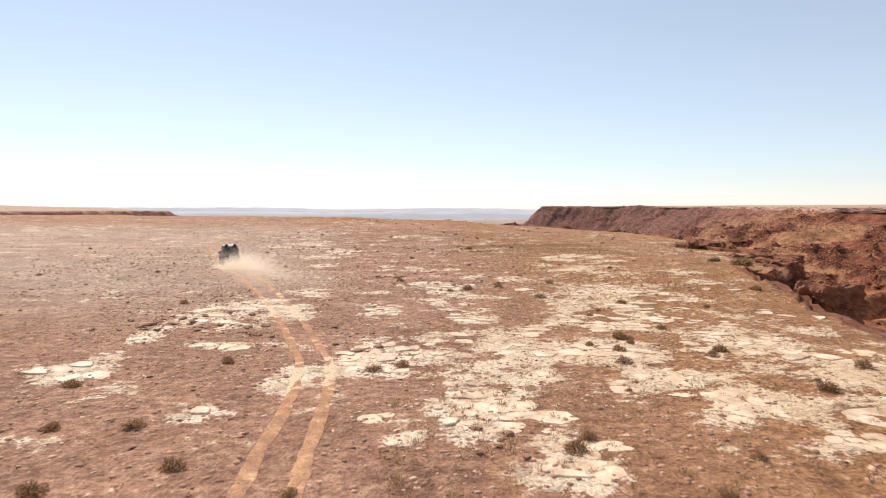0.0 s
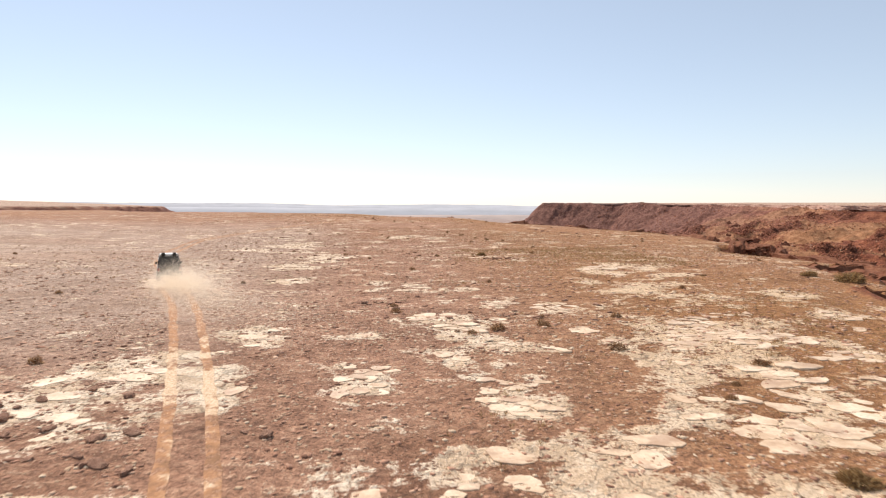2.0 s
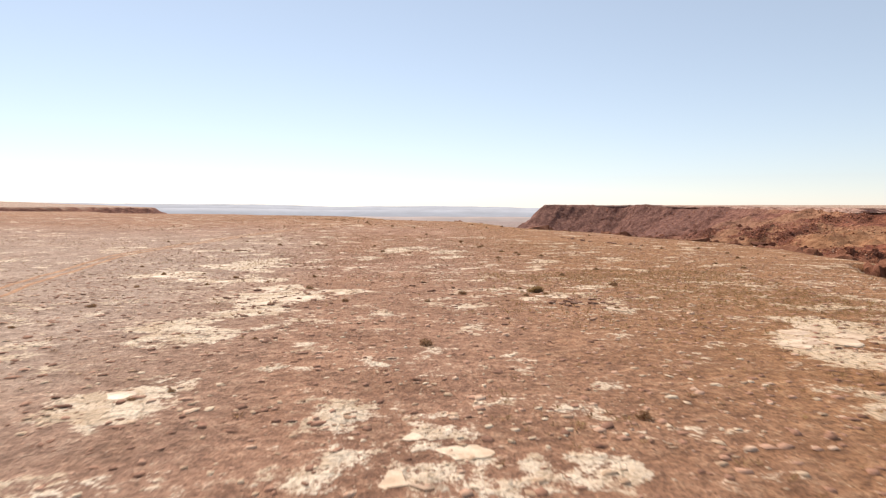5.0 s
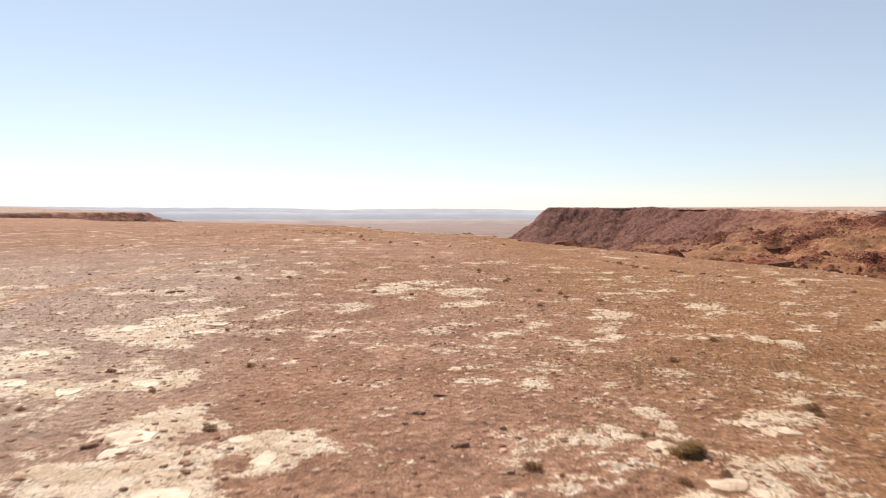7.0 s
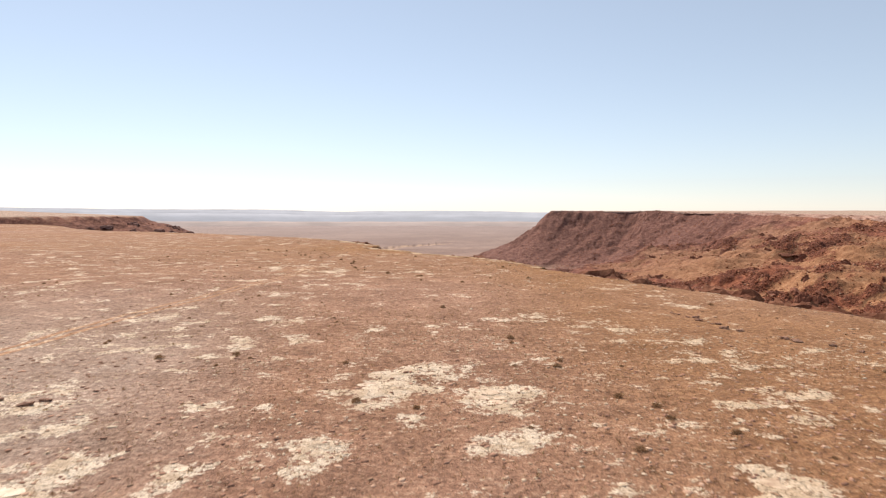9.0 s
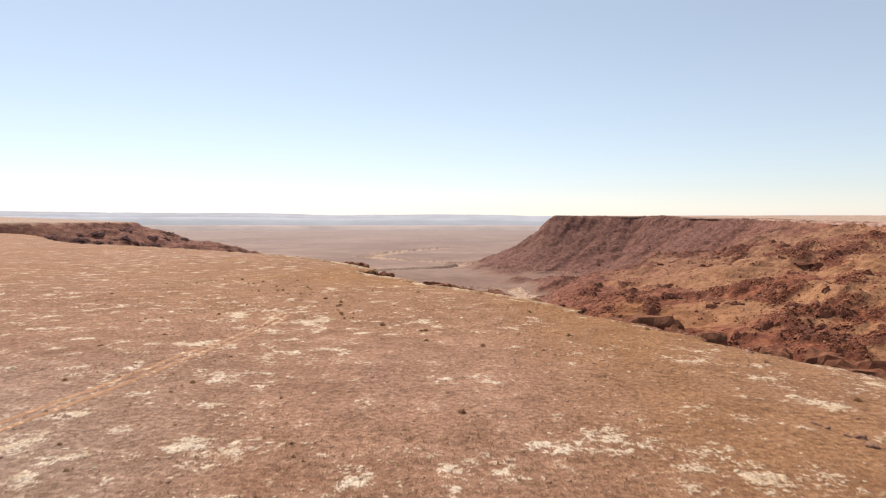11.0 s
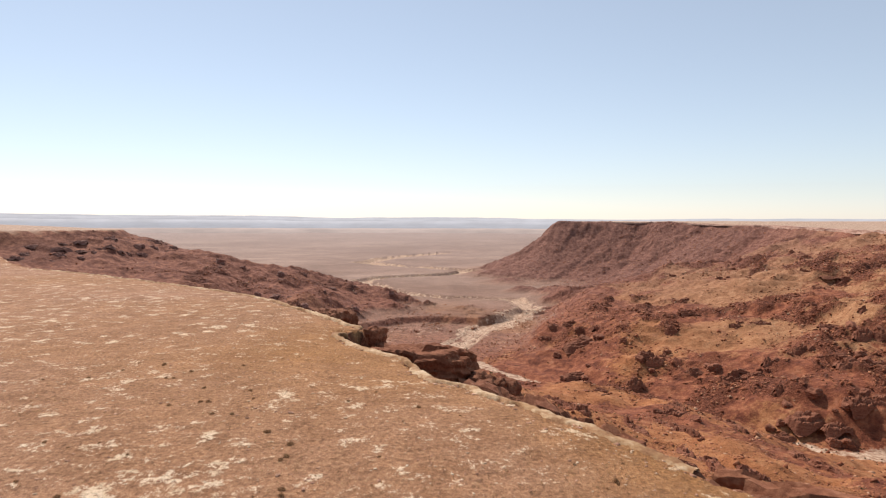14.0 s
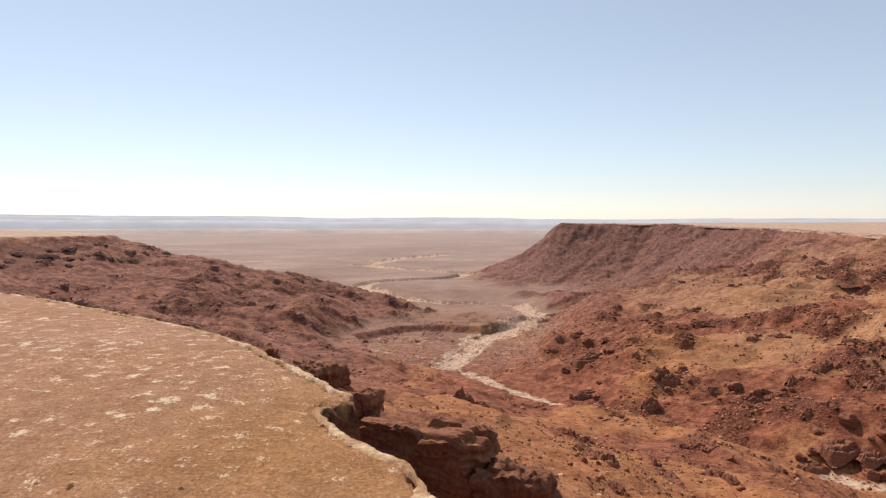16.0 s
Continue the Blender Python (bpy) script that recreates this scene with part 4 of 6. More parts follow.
def slab_shape(outline, cx, cy, thick, gap, r):
    """A slab from its outline: broken edges, a worn rim and a slightly uneven top."""
    ring = []
    for (ax, ay), (bx, by) in zip(outline, outline[1:] + outline[:1]):
        length = math.hypot(bx - ax, by - ay)
        if length < 0.05:
            continue
        for u in ((0.22, 0.5, 0.78) if length > 0.4 else (0.25, 0.75)):
            w = length * 0.13
            ring.append((ax + (bx - ax) * u - cx + r.uniform(-w, w), ay + (by - ay) * u - cy + r.uniform(-w, w)))
    size = max(math.hypot(x, y) for x, y in ring)
    ring = [(x * (1 - gap / size), y * (1 - gap / size)) for x, y in ring]
    n = len(ring)
    tilt_x, tilt_y = r.gauss(0, 0.012), r.gauss(0, 0.012)
    verts = [(x, y, -0.12) for x, y in ring]
    verts += [(x * 0.985, y * 0.985, thick * r.uniform(0.45, 0.75) + tilt_x * x + tilt_y * y) for x, y in ring]
    verts += [(x * 0.9, y * 0.9, thick * r.uniform(0.85, 1.05) + tilt_x * x + tilt_y * y) for x, y in ring] + [(0, 0, thick)]
    faces = []
    for i in range(n):
        j = (i + 1) % n
        faces += [(i, j, n + j, n + i), (n + i, n + j, 2 * n + j, 2 * n + i), (2 * n + i, 2 * n + j, 3 * n)]
    return verts, faces


ground = bpy.data.objects["ground"]
slabs = []
ledges = []
for k in range(46):     # ledges of limestone near the brink
    x, y = random.gauss(14.5, 5), random.uniform(14, 78)
    if land(x, y)[1] < -2.5:
        ledges.append((x, y, random.uniform(0.8, 2.6), random.uniform(0.5, 1.3)))
for px, py, rx, ry in PATCHES + ledges:
    r = random.Random(int(px * 31 + py * 7))
    step = (0.62 + 0.5 * r.random() + 0.004 * max(0, py - 30)) * (1.2 if rx > 1.5 else 0.8) * (1.0 if py < 125 else 0.62)
    across, along = int(rx * 1.5 / step) + 1, int(ry * 1.5 / step) + 1
    points = [(px + (i + r.uniform(-0.46, 0.46)) * step, py + (j + r.uniform(-0.46, 0.46)) * step) for i in range(-across, across + 1) for j in range(-along, along + 1)]
    for k, (x, y) in enumerate(points):
        q = math.hypot((x - px) / rx, (y - py) / ry) + 0.2 + (0.75 if py < 60 else 1.5) * noise.noise(Vector((x * 0.4, y * 0.4, 2.0))) + 0.35 * noise.noise(Vector((x * 1.1, y * 1.1, 5.0)))
        if py > 190 or q > 1.0 or r.random() < (0.88 if py > 128 else 0.7 if rx > 3 or py > 60 else 0.45) or track_gap(x, y) < 1.3:
            continue
        if py > 60 and gpale[np.searchsorted(ys, y) * len(xs) + np.searchsorted(xs, x)] < 0.52:
            continue
        outline = cell_outline(points, k, step * 1.15)
        if len(outline) >= 3:
            slabs.append((x, y, outline, r.uniform(0.004, 0.022) if r.random() < 0.9 else r.uniform(0.03, 0.08), r.uniform(0.015, 0.07) if py < 125 else r.uniform(0.06, 0.2)))
slabs.sort(key=lambda s: s[1])
sx = np.array([s[:2] for s in slabs])
sz = ground_z(sx[:, 0], sx[:, 1])
rest_v, rest_f = [], []
slab_random = random.Random(5)
for k, (x, y, outline, thick, gap) in enumerate(slabs):
    verts, faces = slab_shape(outline, x, y, thick, gap, slab_random)
    if k < 300:
        ob = new("slab", mesh_from("slab", verts, faces, M_SLAB))
        ob.parent = ground
        ob.matrix_basis = Matrix.Translation((x, y, sz[k]))
    else:
        base = len(rest_v)
        rest_v += [(vx + x, vy + y, vz + sz[k]) for vx, vy, vz in verts]
        rest_f += [tuple(base + i for i in f) for f in faces]
far_slabs = new("limestone_slabs", mesh_from("limestone_slabs", rest_v, rest_f, M_SLAB_FAR))
far_slabs.parent = ground
tagged(far_slabs, "thin pale limestone slabs bedded in red soil", kind="stuff")


# ---- gravel and tufts on the plateau ----
def plateau_places(count, x0, x1, y0, y1, brink=-0.3):
    x, y = RNG.uniform(x0, x1, count), RNG.uniform(y0, y1, count)
    keep = np.concatenate([land(x[i:i + 20000], y[i:i + 20000])[1] for i in range(0, count, 20000)]) < brink
    x, y = x[keep], y[keep]
    return np.column_stack([x, y, ground_z(x, y)])


def stones(name, count, area, low, high, shapes, mat, label, power=2.2, clump=0.0):
    p = plateau_places(count, *area)
    if clump:
        g = fbm(p[:, 0], p[:, 1], 7, 3, 0.6, 41.0 + clump)
        p = p[g + RNG.normal(0, 0.22, len(p)) > clump]
    p = p[line_distance(p[:, 0], p[:, 1], TRACK) > 1.0]
    n = len(p)
    s = low + (high - low) * RNG.random(n) ** power
    p[:, 2] += s * 0.12
    size = s[:, None] * np.stack([RNG.uniform(0.8, 1.3, n), RNG.uniform(0.6, 1.0, n), RNG.uniform(0.25, 0.55, n)], 1)
    return tagged(scatter(name, shapes, p, size, RNG.uniform(0, 6.28, n), RNG.normal(0, 0.13, n), mat), label, "gravel", kind="stuff")


flakes = [flake(k) for k in range(14)]
clods = [pebble(k, 0.75) for k in range(40, 48)]
RED_STONES, PALE_STONES = "red-brown angular stones strewn over the plateau", "pale limestone flakes lying on red soil"
stones("gravel", 17000, (-22, 20, 11, 56), 0.03, 0.15, flakes, M_GRAVEL, RED_STONES, 3.4)
stones("gravel", 17000, (-40, 36, 46, 150), 0.05, 0.24, flakes, M_GRAVEL, RED_STONES, 3.2)
stones("gravel", 9500, (-120, 46, 60, 330), 0.06, 0.27, flakes, M_GRAVEL, RED_STONES, 3.6)
stones("gravel", 4500, (-24, -4, 13, 60), 0.03, 0.14, clods, M_GRAVEL, RED_STONES, 3.0, 0.16)
stones("pale_gravel", 24000, (-22, 20, 11, 56), 0.02, 0.12, flakes, M_FLAKES, PALE_STONES, 3.6, 0.04)
stones("pale_gravel", 32000, (-40, 36, 46, 160), 0.03, 0.19, flakes, M_FLAKES, PALE_STONES, 3.6, -0.02)
stones("pale_gravel", 15000, (-110, 40, 110, 330), 0.05, 0.26, flakes, M_FLAKES, PALE_STONES, 3.2, 0.04)


def tuft(seed, blades, spread=0.7, thin=0.05):
    r = random.Random(seed)
    verts, tris = [], []
    for k in range(blades):
        t, h = r.uniform(0, 6.28), r.uniform(0.15, 1.0)
        out = spread * math.sqrt(1 - 0.6 * h * h) * r.uniform(0.6, 1.1)
        tip = Vector((math.cos(t) * out, math.sin(t) * out, h * r.uniform(0.6, 1.0)))
        root = Vector((math.cos(t) * 0.12, math.sin(t) * 0.12, -0.06))
        across = Vector((-math.sin(t), math.cos(t), r.uniform(-0.6, 0.6))) * thin
        mid = root.lerp(tip, r.uniform(0.5, 0.75)) + Vector((0, 0, 0.08))
        i = len(verts)
        verts += [root, mid + across, mid - across, tip]
        tris += [(i, i + 1, i + 2), (i + 1, i + 3, i + 2)]
    return np.array([v[:] for v in verts]), np.array(tris)


def tufts(name, count, area, low, high, mat, label, clump, shapes):
    p = plateau_places(count, *area)
    g = fbm(p[:, 0], p[:, 1], 16, 3, 0.6, 51.0)
    p = p[g + RNG.normal(0, 0.25, len(p)) > clump]
    n = len(p)
    s = RNG.uniform(low, high, n)
    return tagged(scatter(name, shapes, p, np.stack([s, s, s * 0.7], 1), RNG.uniform(0, 6.28, n), RNG.normal(0, 0.1, n), mat), label, "grass", kind="stuff")


tufts("dry_grass", 7500, (-2, 26, 14, 100), 0.10, 0.34, M_GRASS, "dry yellow grass tufts on pale ground", 0.15, [tuft(k, 15, 0.85, 0.036) for k in range(8)])
tufts("dry_grass", 16000, (-60, 46, 90, 300), 0.09, 0.26, M_GRASS, "dry yellow grass tufts on ochre ground", 0.1, [tuft(k, 7, 0.7, 0.09) for k in range(6)])

tufts("dry_tufts", 9500, (-75, 44, 56, 320), 0.10, 0.32, M_SHRUB, "small brown dry tufts dotted over the plateau", 0.14, [tuft(70 + k, 9, 0.8, 0.10) for k in range(6)])

# dark stones lying in loose fields
stone_data = [rock_mesh("stone", 210 + k, M_STONE, 2, 0.6, 0.45) for k in range(6)]
for cx, cy, wide, deep, many in ((-15.5, 38, 3.5, 4, 46), (-8.5, 36, 2.8, 3, 40), (-5.5, 31.5, 2.0, 2.2, 16), (1.5, 19, 1.6, 1.4, 10), (-4.5, 59, 3.0, 3.0, 18), (-15, 91, 3.5, 6, 26), (-3, 100, 4, 5, 16), (4, 56, 4, 4, 16), (10, 106, 4, 6, 12)):
    for k in range(many):
        x, y = random.gauss(cx, wide * 0.6), random.gauss(cy, deep * 0.6)
        if track_gap(x, y) < 1.3:
            continue
        size = 0.05 + 0.14 * random.random() ** 2
        z = float(ground_z(np.array([x]), np.array([y]))[0])
        ob = new("stone", stone_data[k % 6])
        ob.matrix_basis = pose(x, y, z + size * 0.2, random.uniform(-12, 12), random.uniform(-12, 12), random.uniform(0, 360)) @ Matrix.Diagonal((size * random.uniform(1.1, 2.0), size, size * random.uniform(0.35, 0.7), 1))
        tagged(ob, "dark red-brown stone lying on the stony plateau", "stone", "stones on the plateau")

# ---- shrubs ----
SHRUBS_A = [(-9.3, 19.9), (-11.6, 19.7), (-13.8, 24.6), (3.2, 17.9), (3.7, 18.8), (7.7, 30.9), (12.0, 30.1), (12.8, 23.1), (16.1, 26.4),
             (-9.5, 15.4), (-7.0, 16.9), (-4.2, 57.8), (1.6, 50.9), (7.3, 28.5), (11.4, 36.1), (-2.1, 28.5), (11.4, 44.2), (-3.1, 27.6),
             (-9.4, 28.5), (-3.9, 55.6), (3.9, 51.9), (4.1, 54.0), (8.4, 54.4), (16.0, 65.4), (0.2, 50.1), (6.5, 47.0), (3.3, 96.9),
             (10.2, 102.2)]
SHRUBS_B = [(7.8, 111.6), (6.6, 139.1), (-13.4, 100.1), (-2.0, 96.0), (-22.5, 151.8), (-11.4, 139.7), (2.7, 149.9), (-0.2, 157.3), (6.7,
             137.0), (9.3, 134.6), (4.8, 140.9), (-28.0, 150.4), (-0.4, 155.7), (2.2, 148.2), (-40.0, 319.7), (-6.2, 171.7), (-15.1,
             205.7), (-22.8, 222.5), (-21.4, 213.6), (-36.9, 240.2), (-46.7, 252.3), (-36.0, 252.1), (-31.3, 239.4), (-25.7, 225.4),
             (-3.4, 193.8)]


def twig_ball(seed, count):
    """Short fine twigs filling a low dome."""
    r = random.Random(seed)
    verts, faces = [], []
    while len(faces) < count:
        p = Vector((r.uniform(-1, 1), r.uniform(-1, 1), r.uniform(0, 1)))
        reach = 0.62 + 0.3 * noise.noise(p * 1.7 + Vector((seed, 0, 0)))
        if not 0.3 < p.length < reach:
            continue
        way = (p + Vector((r.gauss(0, 0.35), r.gauss(0, 0.35), r.gauss(0.15, 0.3)))).normalized()
        across = way.cross(Vector((r.gauss(0, 1), r.gauss(0, 1), r.gauss(0, 1)))).normalized() * r.uniform(0.014, 0.03)
        i = len(verts)
        verts += [p - way * 0.12 - across, p - way * 0.12 + across, p + way * r.uniform(0.08, 0.2)]
        faces.append((i, i + 1, i + 2))
    return verts, faces


def shrub(seed, twigs=420, mat=M_SHRUB, label="low rounded dry brown shrub on stony ground"):
    """A low rounded dry bush: a crown of fine twigs over a few stems."""
    v, f = twig_ball(seed, twigs)
    ob = new("dry_shrub", mesh_from("dry_shrub", v, [tuple(t) for t in f], mat))
    bm = bmesh.new()
    r = random.Random(seed)
    for k in range(6):
        t = 2 * math.pi * k / 6 + r.uniform(-0.4, 0.4)
        out = bmesh.ops.create_cone(bm, segments=5, radius1=0.035, radius2=0.012, depth=0.55)["verts"]
        bmesh.ops.transform(bm, matrix=Matrix.Translation((math.cos(t) * 0.16, math.sin(t) * 0.16, 0.2)) @ Euler((0, 0.6, t)).to_matrix().to_4x4(), verts=out)
    part("stem", bm, M_SHRUB, ob)
    return tagged(ob, label, "shrub", "shrubs on the plateau")


spots = [(x, y, random.uniform(0.40, 0.66)) for x, y in SHRUBS_A + SHRUBS_B]
for x, y, z in plateau_places(420, -62, 42, 14, 270, -2.0):
    if len(spots) < 250 and fbm(np.array([x]), np.array([y]), 25, 2, 0.5, 61.0)[0] > -0.25:
        spots.append((x, y, 0.18 + 0.32 * random.random() ** 2))
shrub_kinds = [shrub(k) for k in range(5)]
for k, (x, y, s) in enumerate(spots):
    z = float(ground_z(np.array([x]), np.array([y]))[0])
    m = pose(x, y, z - 0.02, 0, 0, random.uniform(0, 360))
    if k < 5:
        ob = shrub_kinds[k]
        ob.matrix_basis = m
    else:
        ob = copy_thing(shrub_kinds[k % 5], m)
    ob.scale = (s, s, s * random.uniform(0.75, 1.05))


# ---- rocks of the rim and the canyon ----
M_RIM_ROCK = rock_material("rim_rock", (0.115, 0.036, 0.019), (0.205, 0.074, 0.038), (0.34, 0.16, 0.09))
# x, y, top, half length, half width, half height, turn
RIM_BLOCKS = [(55, 113, -1.8, 5.5, 2.6, 2.6, -32), (42.5, 92, -0.3, 7.5, 2.4, 2.6, -76), (28.5, 50, 0.5, 2.2, 1.6, 1.6, 20), (49.5, 128, -0.3, 4.0, 1.8, 1.8, -75),
              (38, 77, -0.1, 3.0, 1.8, 1.8, -60), (-14, 288, -3.8, 11.5, 4.2, 6.0, -38), (-35, 312, -0.8, 6.0, 4.0, 4.5, -40), (-1, 277, -7.5, 5.0, 3.5, 4.5, -35),
              (-25, 298, -2.5, 4.0, 3.0, 4.0, -20), (12, 240, -6.5, 5.0, 2.2, 2.6, -50), (27, 217, -5.0, 4.5, 2.0, 2.4, -55), (-50, 331, -1.5, 4.0, 2.6, 3.0, -40)]
for k, (x, y, top, a_len, b_len, c_len, turn) in enumerate(RIM_BLOCKS):
    ob = new("rim_block", rock_mesh("rim_block", 30 + k, M_RIM_ROCK, 5, 0.72, 0.26))
    ob.matrix_basis = pose(x, y, top - c_len + float(rise(x, y)), random.uniform(-4, 4), random.uniform(-4, 4), turn) @ Matrix.Diagonal((a_len, b_len, c_len, 1))
    tagged(ob, "large weathered red sandstone block below the plateau brink", "rock", "blocks along the rim")


def brink(edge, which, step, reach):
    """Places along the uneven brink of a tableland, with the way outward."""
    line = []
    for (ax, ay), (bx, by) in zip(edge, edge[1:]):
        n = max(1, int(math.hypot(bx - ax, by - ay) / step))
        ux, uy = (bx - ax), (by - ay)
        size = math.hypot(ux, uy)
        line += [(ax + ux * i / n, ay + uy * i / n, uy / size, -ux / size) for i in range(n)]
    line = np.array(line)
    normal = line[:, 2:]
    for k in range(4):
        normal = (np.roll(normal, 1, 0) + normal * 2 + np.roll(normal, -1, 0)) / 4
    probe = np.linspace(-reach, reach, 61)
    px = line[:, 0:1] + normal[:, 0:1] * probe
    py = line[:, 1:2] + normal[:, 1:2] * probe
    d = land(px.ravel(), py.ravel())[which].reshape(px.shape)
    first = np.argmax(d > 0, axis=1)
    rows = np.arange(len(line))
    d1, d0 = d[rows, first], d[rows, np.maximum(first - 1, 0)]
    s = probe[first] - (probe[1] - probe[0]) * d1 / np.maximum(d1 - d0, 1e-6)
    return line[:, :2] + normal * s[:, None], normal


def cliff_band(edge, which, step, reach, tall, rows, bulge, label, inset, mat):
    """A band of cap rock along a brink: broken blocks and ledges, with depth."""
    at, out = brink(edge, which, step, reach)
    keep = np.r_[True, np.hypot(*np.diff(at, axis=0).T) < step * 6]
    at, out = at[keep], out[keep]
    for k in range(int(inset)):
        at[1:-1] = (at[:-2] + at[1:-1] * 2 + at[2:]) / 4
    lip = at - out * inset
    top = ground_z(lip[:, 0], lip[:, 1])
    along = np.cumsum(np.r_[0, np.hypot(*np.diff(at, axis=0).T)])
    high = tall * np.clip(1.0 + 0.5 * fbm(along, along * 0 + 2, 60, 4, 0.6, which + 0.5), 0.85, 1.4)
    grid = []
    for j in range(rows + 1):
        u = j / rows
        block = np.floor(along / (bulge * 2.2) + 3.0 * value_noise(along * 0 + j * 0.77, along / (bulge * 7)))
        push = bulge * ((0.45 if bulge < 1.5 else 0.6) * (value_noise(block * 0.731, along * 0 + j * 0.5) - 0.35) + 0.9 * fbm(along, along * 0 + j * bulge * 0.6, 5.4 if bulge < 1.5 else 47.0, 4 if bulge < 1.5 else 6, 0.7, 4.4))
        if j == 0:
            grid.append(np.column_stack([lip, top - 0.15]))
        else:
            xy = at + out * (push + 0.3 * bulge + bulge * 0.35 * u)[:, None]
            jolt = 0.28 * bulge * fbm(along, along * 0 + 5 * j, 1.6 if bulge < 1.5 else 31.0, 5, 0.65, 9.9) * (j > 1)
            grid.append(np.column_stack([xy, top + 0.05 * bulge + jolt - high * (u - 0.8 / rows) / (1 - 0.8 / rows)]))
    co = np.stack(grid, 0).reshape(-1, 3)
    me = sheet("cliff", len(at), rows + 1, co, mat)
    me.polygons.foreach_set("use_smooth", np.zeros(len(me.polygons), bool))
    ob = new("cliff", me)
    return tagged(ob, label, "cliff", kind="structure")


ledge_data = [rock_mesh("rim_block", 130 + k, M_RIM_ROCK, 3, 0.7, 0.3) for k in range(6)]
at, out = brink(NEAR_RIM[15:31], 1, 3.4, 7)
for k in range(len(at)):
    shelf = 128 < at[k][1] < 214 and at[k][0] > 15
    if random.random() < (0.12 if shelf else 0.42):
        continue
    off = random.uniform(2.5, 6.0) if shelf else random.uniform(1.5, 9.0)
    x, y = at[k] + out[k] * off
    size = random.uniform(0.9, 2.3)
    top = -0.9 - (0.18 if shelf else 0.32) * off + random.uniform(-0.4, 0.3) + float(rise(x, y))
    ob = new("rim_block", ledge_data[k % 6])
    turn = math.degrees(math.atan2(out[k][0], -out[k][1])) + random.uniform(-18, 18)
    ob.matrix_basis = pose(x, y, top - size * 0.9, random.uniform(-8, 8), random.uniform(-8, 8), turn) @ Matrix.Diagonal((size * random.uniform(1.2, 2.4), size * 0.8, size * 0.9 + 1.2, 1))
    tagged(ob, "broken red sandstone ledge just below the plateau brink", "rock", "blocks along the rim")


def cap_strip():
    """Worn edge of the crust along the brink, thin and uneven."""
    at, out = brink(NEAR_RIM[25:], 1, 0.4, 7)
    keep = np.r_[True, np.hypot(*np.diff(at, axis=0).T) < 2.0]
    at, out = at[keep], out[keep]
    for k in range(6):
        at[1:-1] = (at[:-2] + at[1:-1] * 2 + at[2:]) / 4
    along = np.cumsum(np.r_[0, np.hypot(*np.diff(at, axis=0).T)])
    inner = np.clip(0.85 + 1.9 * fbm(along, along * 0 + 1, 6, 5, 0.65, 1.1), 0.12, 2.6)
    outer = 0.5 + 0.75 * fbm(along, along * 0 + 2, 2.5, 4, 0.65, 2.1)
    base = at - out * 2.4
    top = ground_z(base[:, 0], base[:, 1])
    for k in range(4):
        top[1:-1] = (top[:-2] + top[1:-1] * 2 + top[2:]) / 4
    rough = 0.16 * fbm(along, along * 0, 1.2, 4, 0.65, 3.1)
    rows = []
    for off, lift in ((-inner - 0.2, -0.6), (-inner * 0.7, 0.01 + rough), (-inner * 0.3, 0.03 - rough), (outer * 0.5, 0.02 + rough), (outer, -0.16), (outer * 0.8, -0.75), (outer * 0.1 - 0.4, -1.5)):
        rows.append(np.column_stack([at + out * np.broadcast_to(off, along.shape)[:, None], top + lift]))
    me = sheet("rim_cap", len(at), len(rows), np.stack(rows, 0).reshape(-1, 3), M_CAP)
    return tagged(new("rim_cap", me), "narrow worn pale cap along the plateau brink", "rock ledge", kind="structure")


def cap_material():
    m, n, l, b = material("brink_cap", 0.9)
    v = place_vector(n, l)
    f = tex_noise(n, l, v, 0.55, 8, 0.72)
    g = tex_noise(n, l, v, 7.0, 5, 0.7)
    c = ramp(n, l, f, [(0.36, (0.20, 0.088, 0.042)), (0.50, (0.33, 0.185, 0.088)), (0.66, (0.46, 0.30, 0.165))])
    worn = ramp(n, l, f, [(0.40, (0.36, 0.20, 0.10)), (0.50, (0.50, 0.345, 0.205)), (0.62, (0.68, 0.52, 0.355))])
    share = ramp(n, l, tex_noise(n, l, v, 0.13, 5, 0.62), [(0.45, grey(0)), (0.55, grey(0.9))])
    c = mix(n, l, share, c, worn)
    c = mix(n, l, 0.8, c, ramp(n, l, g, [(0.35, grey(0.7)), (0.62, grey(1.12))]), "MULTIPLY")
    l.new(c, b.inputs["Base Color"])
    bump(n, l, b, calc(n, l, "ADD", f, calc(n, l, "MULTIPLY", g, 0.4)), 0.6, 0.15)
    return m


M_CAP = cap_material()
cap_strip()
at, out = brink(NEAR_RIM[18:], 1, 0.25, 7)
p = np.column_stack([at + out * RNG.normal(-0.9, 0.9, len(at))[:, None], np.zeros(len(at))])
p = p[(land(p[:, 0], p[:, 1])[1] < -0.75) & (fbm(p[:, 0], p[:, 1], 9, 3, 0.6, 33.0) > -0.1)]
p[:, 2] = ground_z(p[:, 0], p[:, 1]) + 0.01
s = 0.06 + 0.34 * RNG.random(len(p)) ** 3
tagged(scatter("brink_stones", flakes, p, np.stack([s * 1.2, s, s * 0.7], 1), RNG.uniform(0, 6.28, len(p)), RNG.normal(0, 0.15, len(p)), M_GRAVEL),
       "broken brown stones strewn along the brink", "gravel", kind="stuff")
cliff_band(NEAR_RIM[2:], 1, 0.5, 7, 6.5, 10, 0.9, "layered red sandstone brink of the plateau", 0.8, M_RIM_ROCK)
cliff_band(MESA_EDGE[4::-1], 7, 1.9, 45, 5.0, 6, 2.4, "layered cap rock along the mesa top", 8.0, M_MESA_CAP)
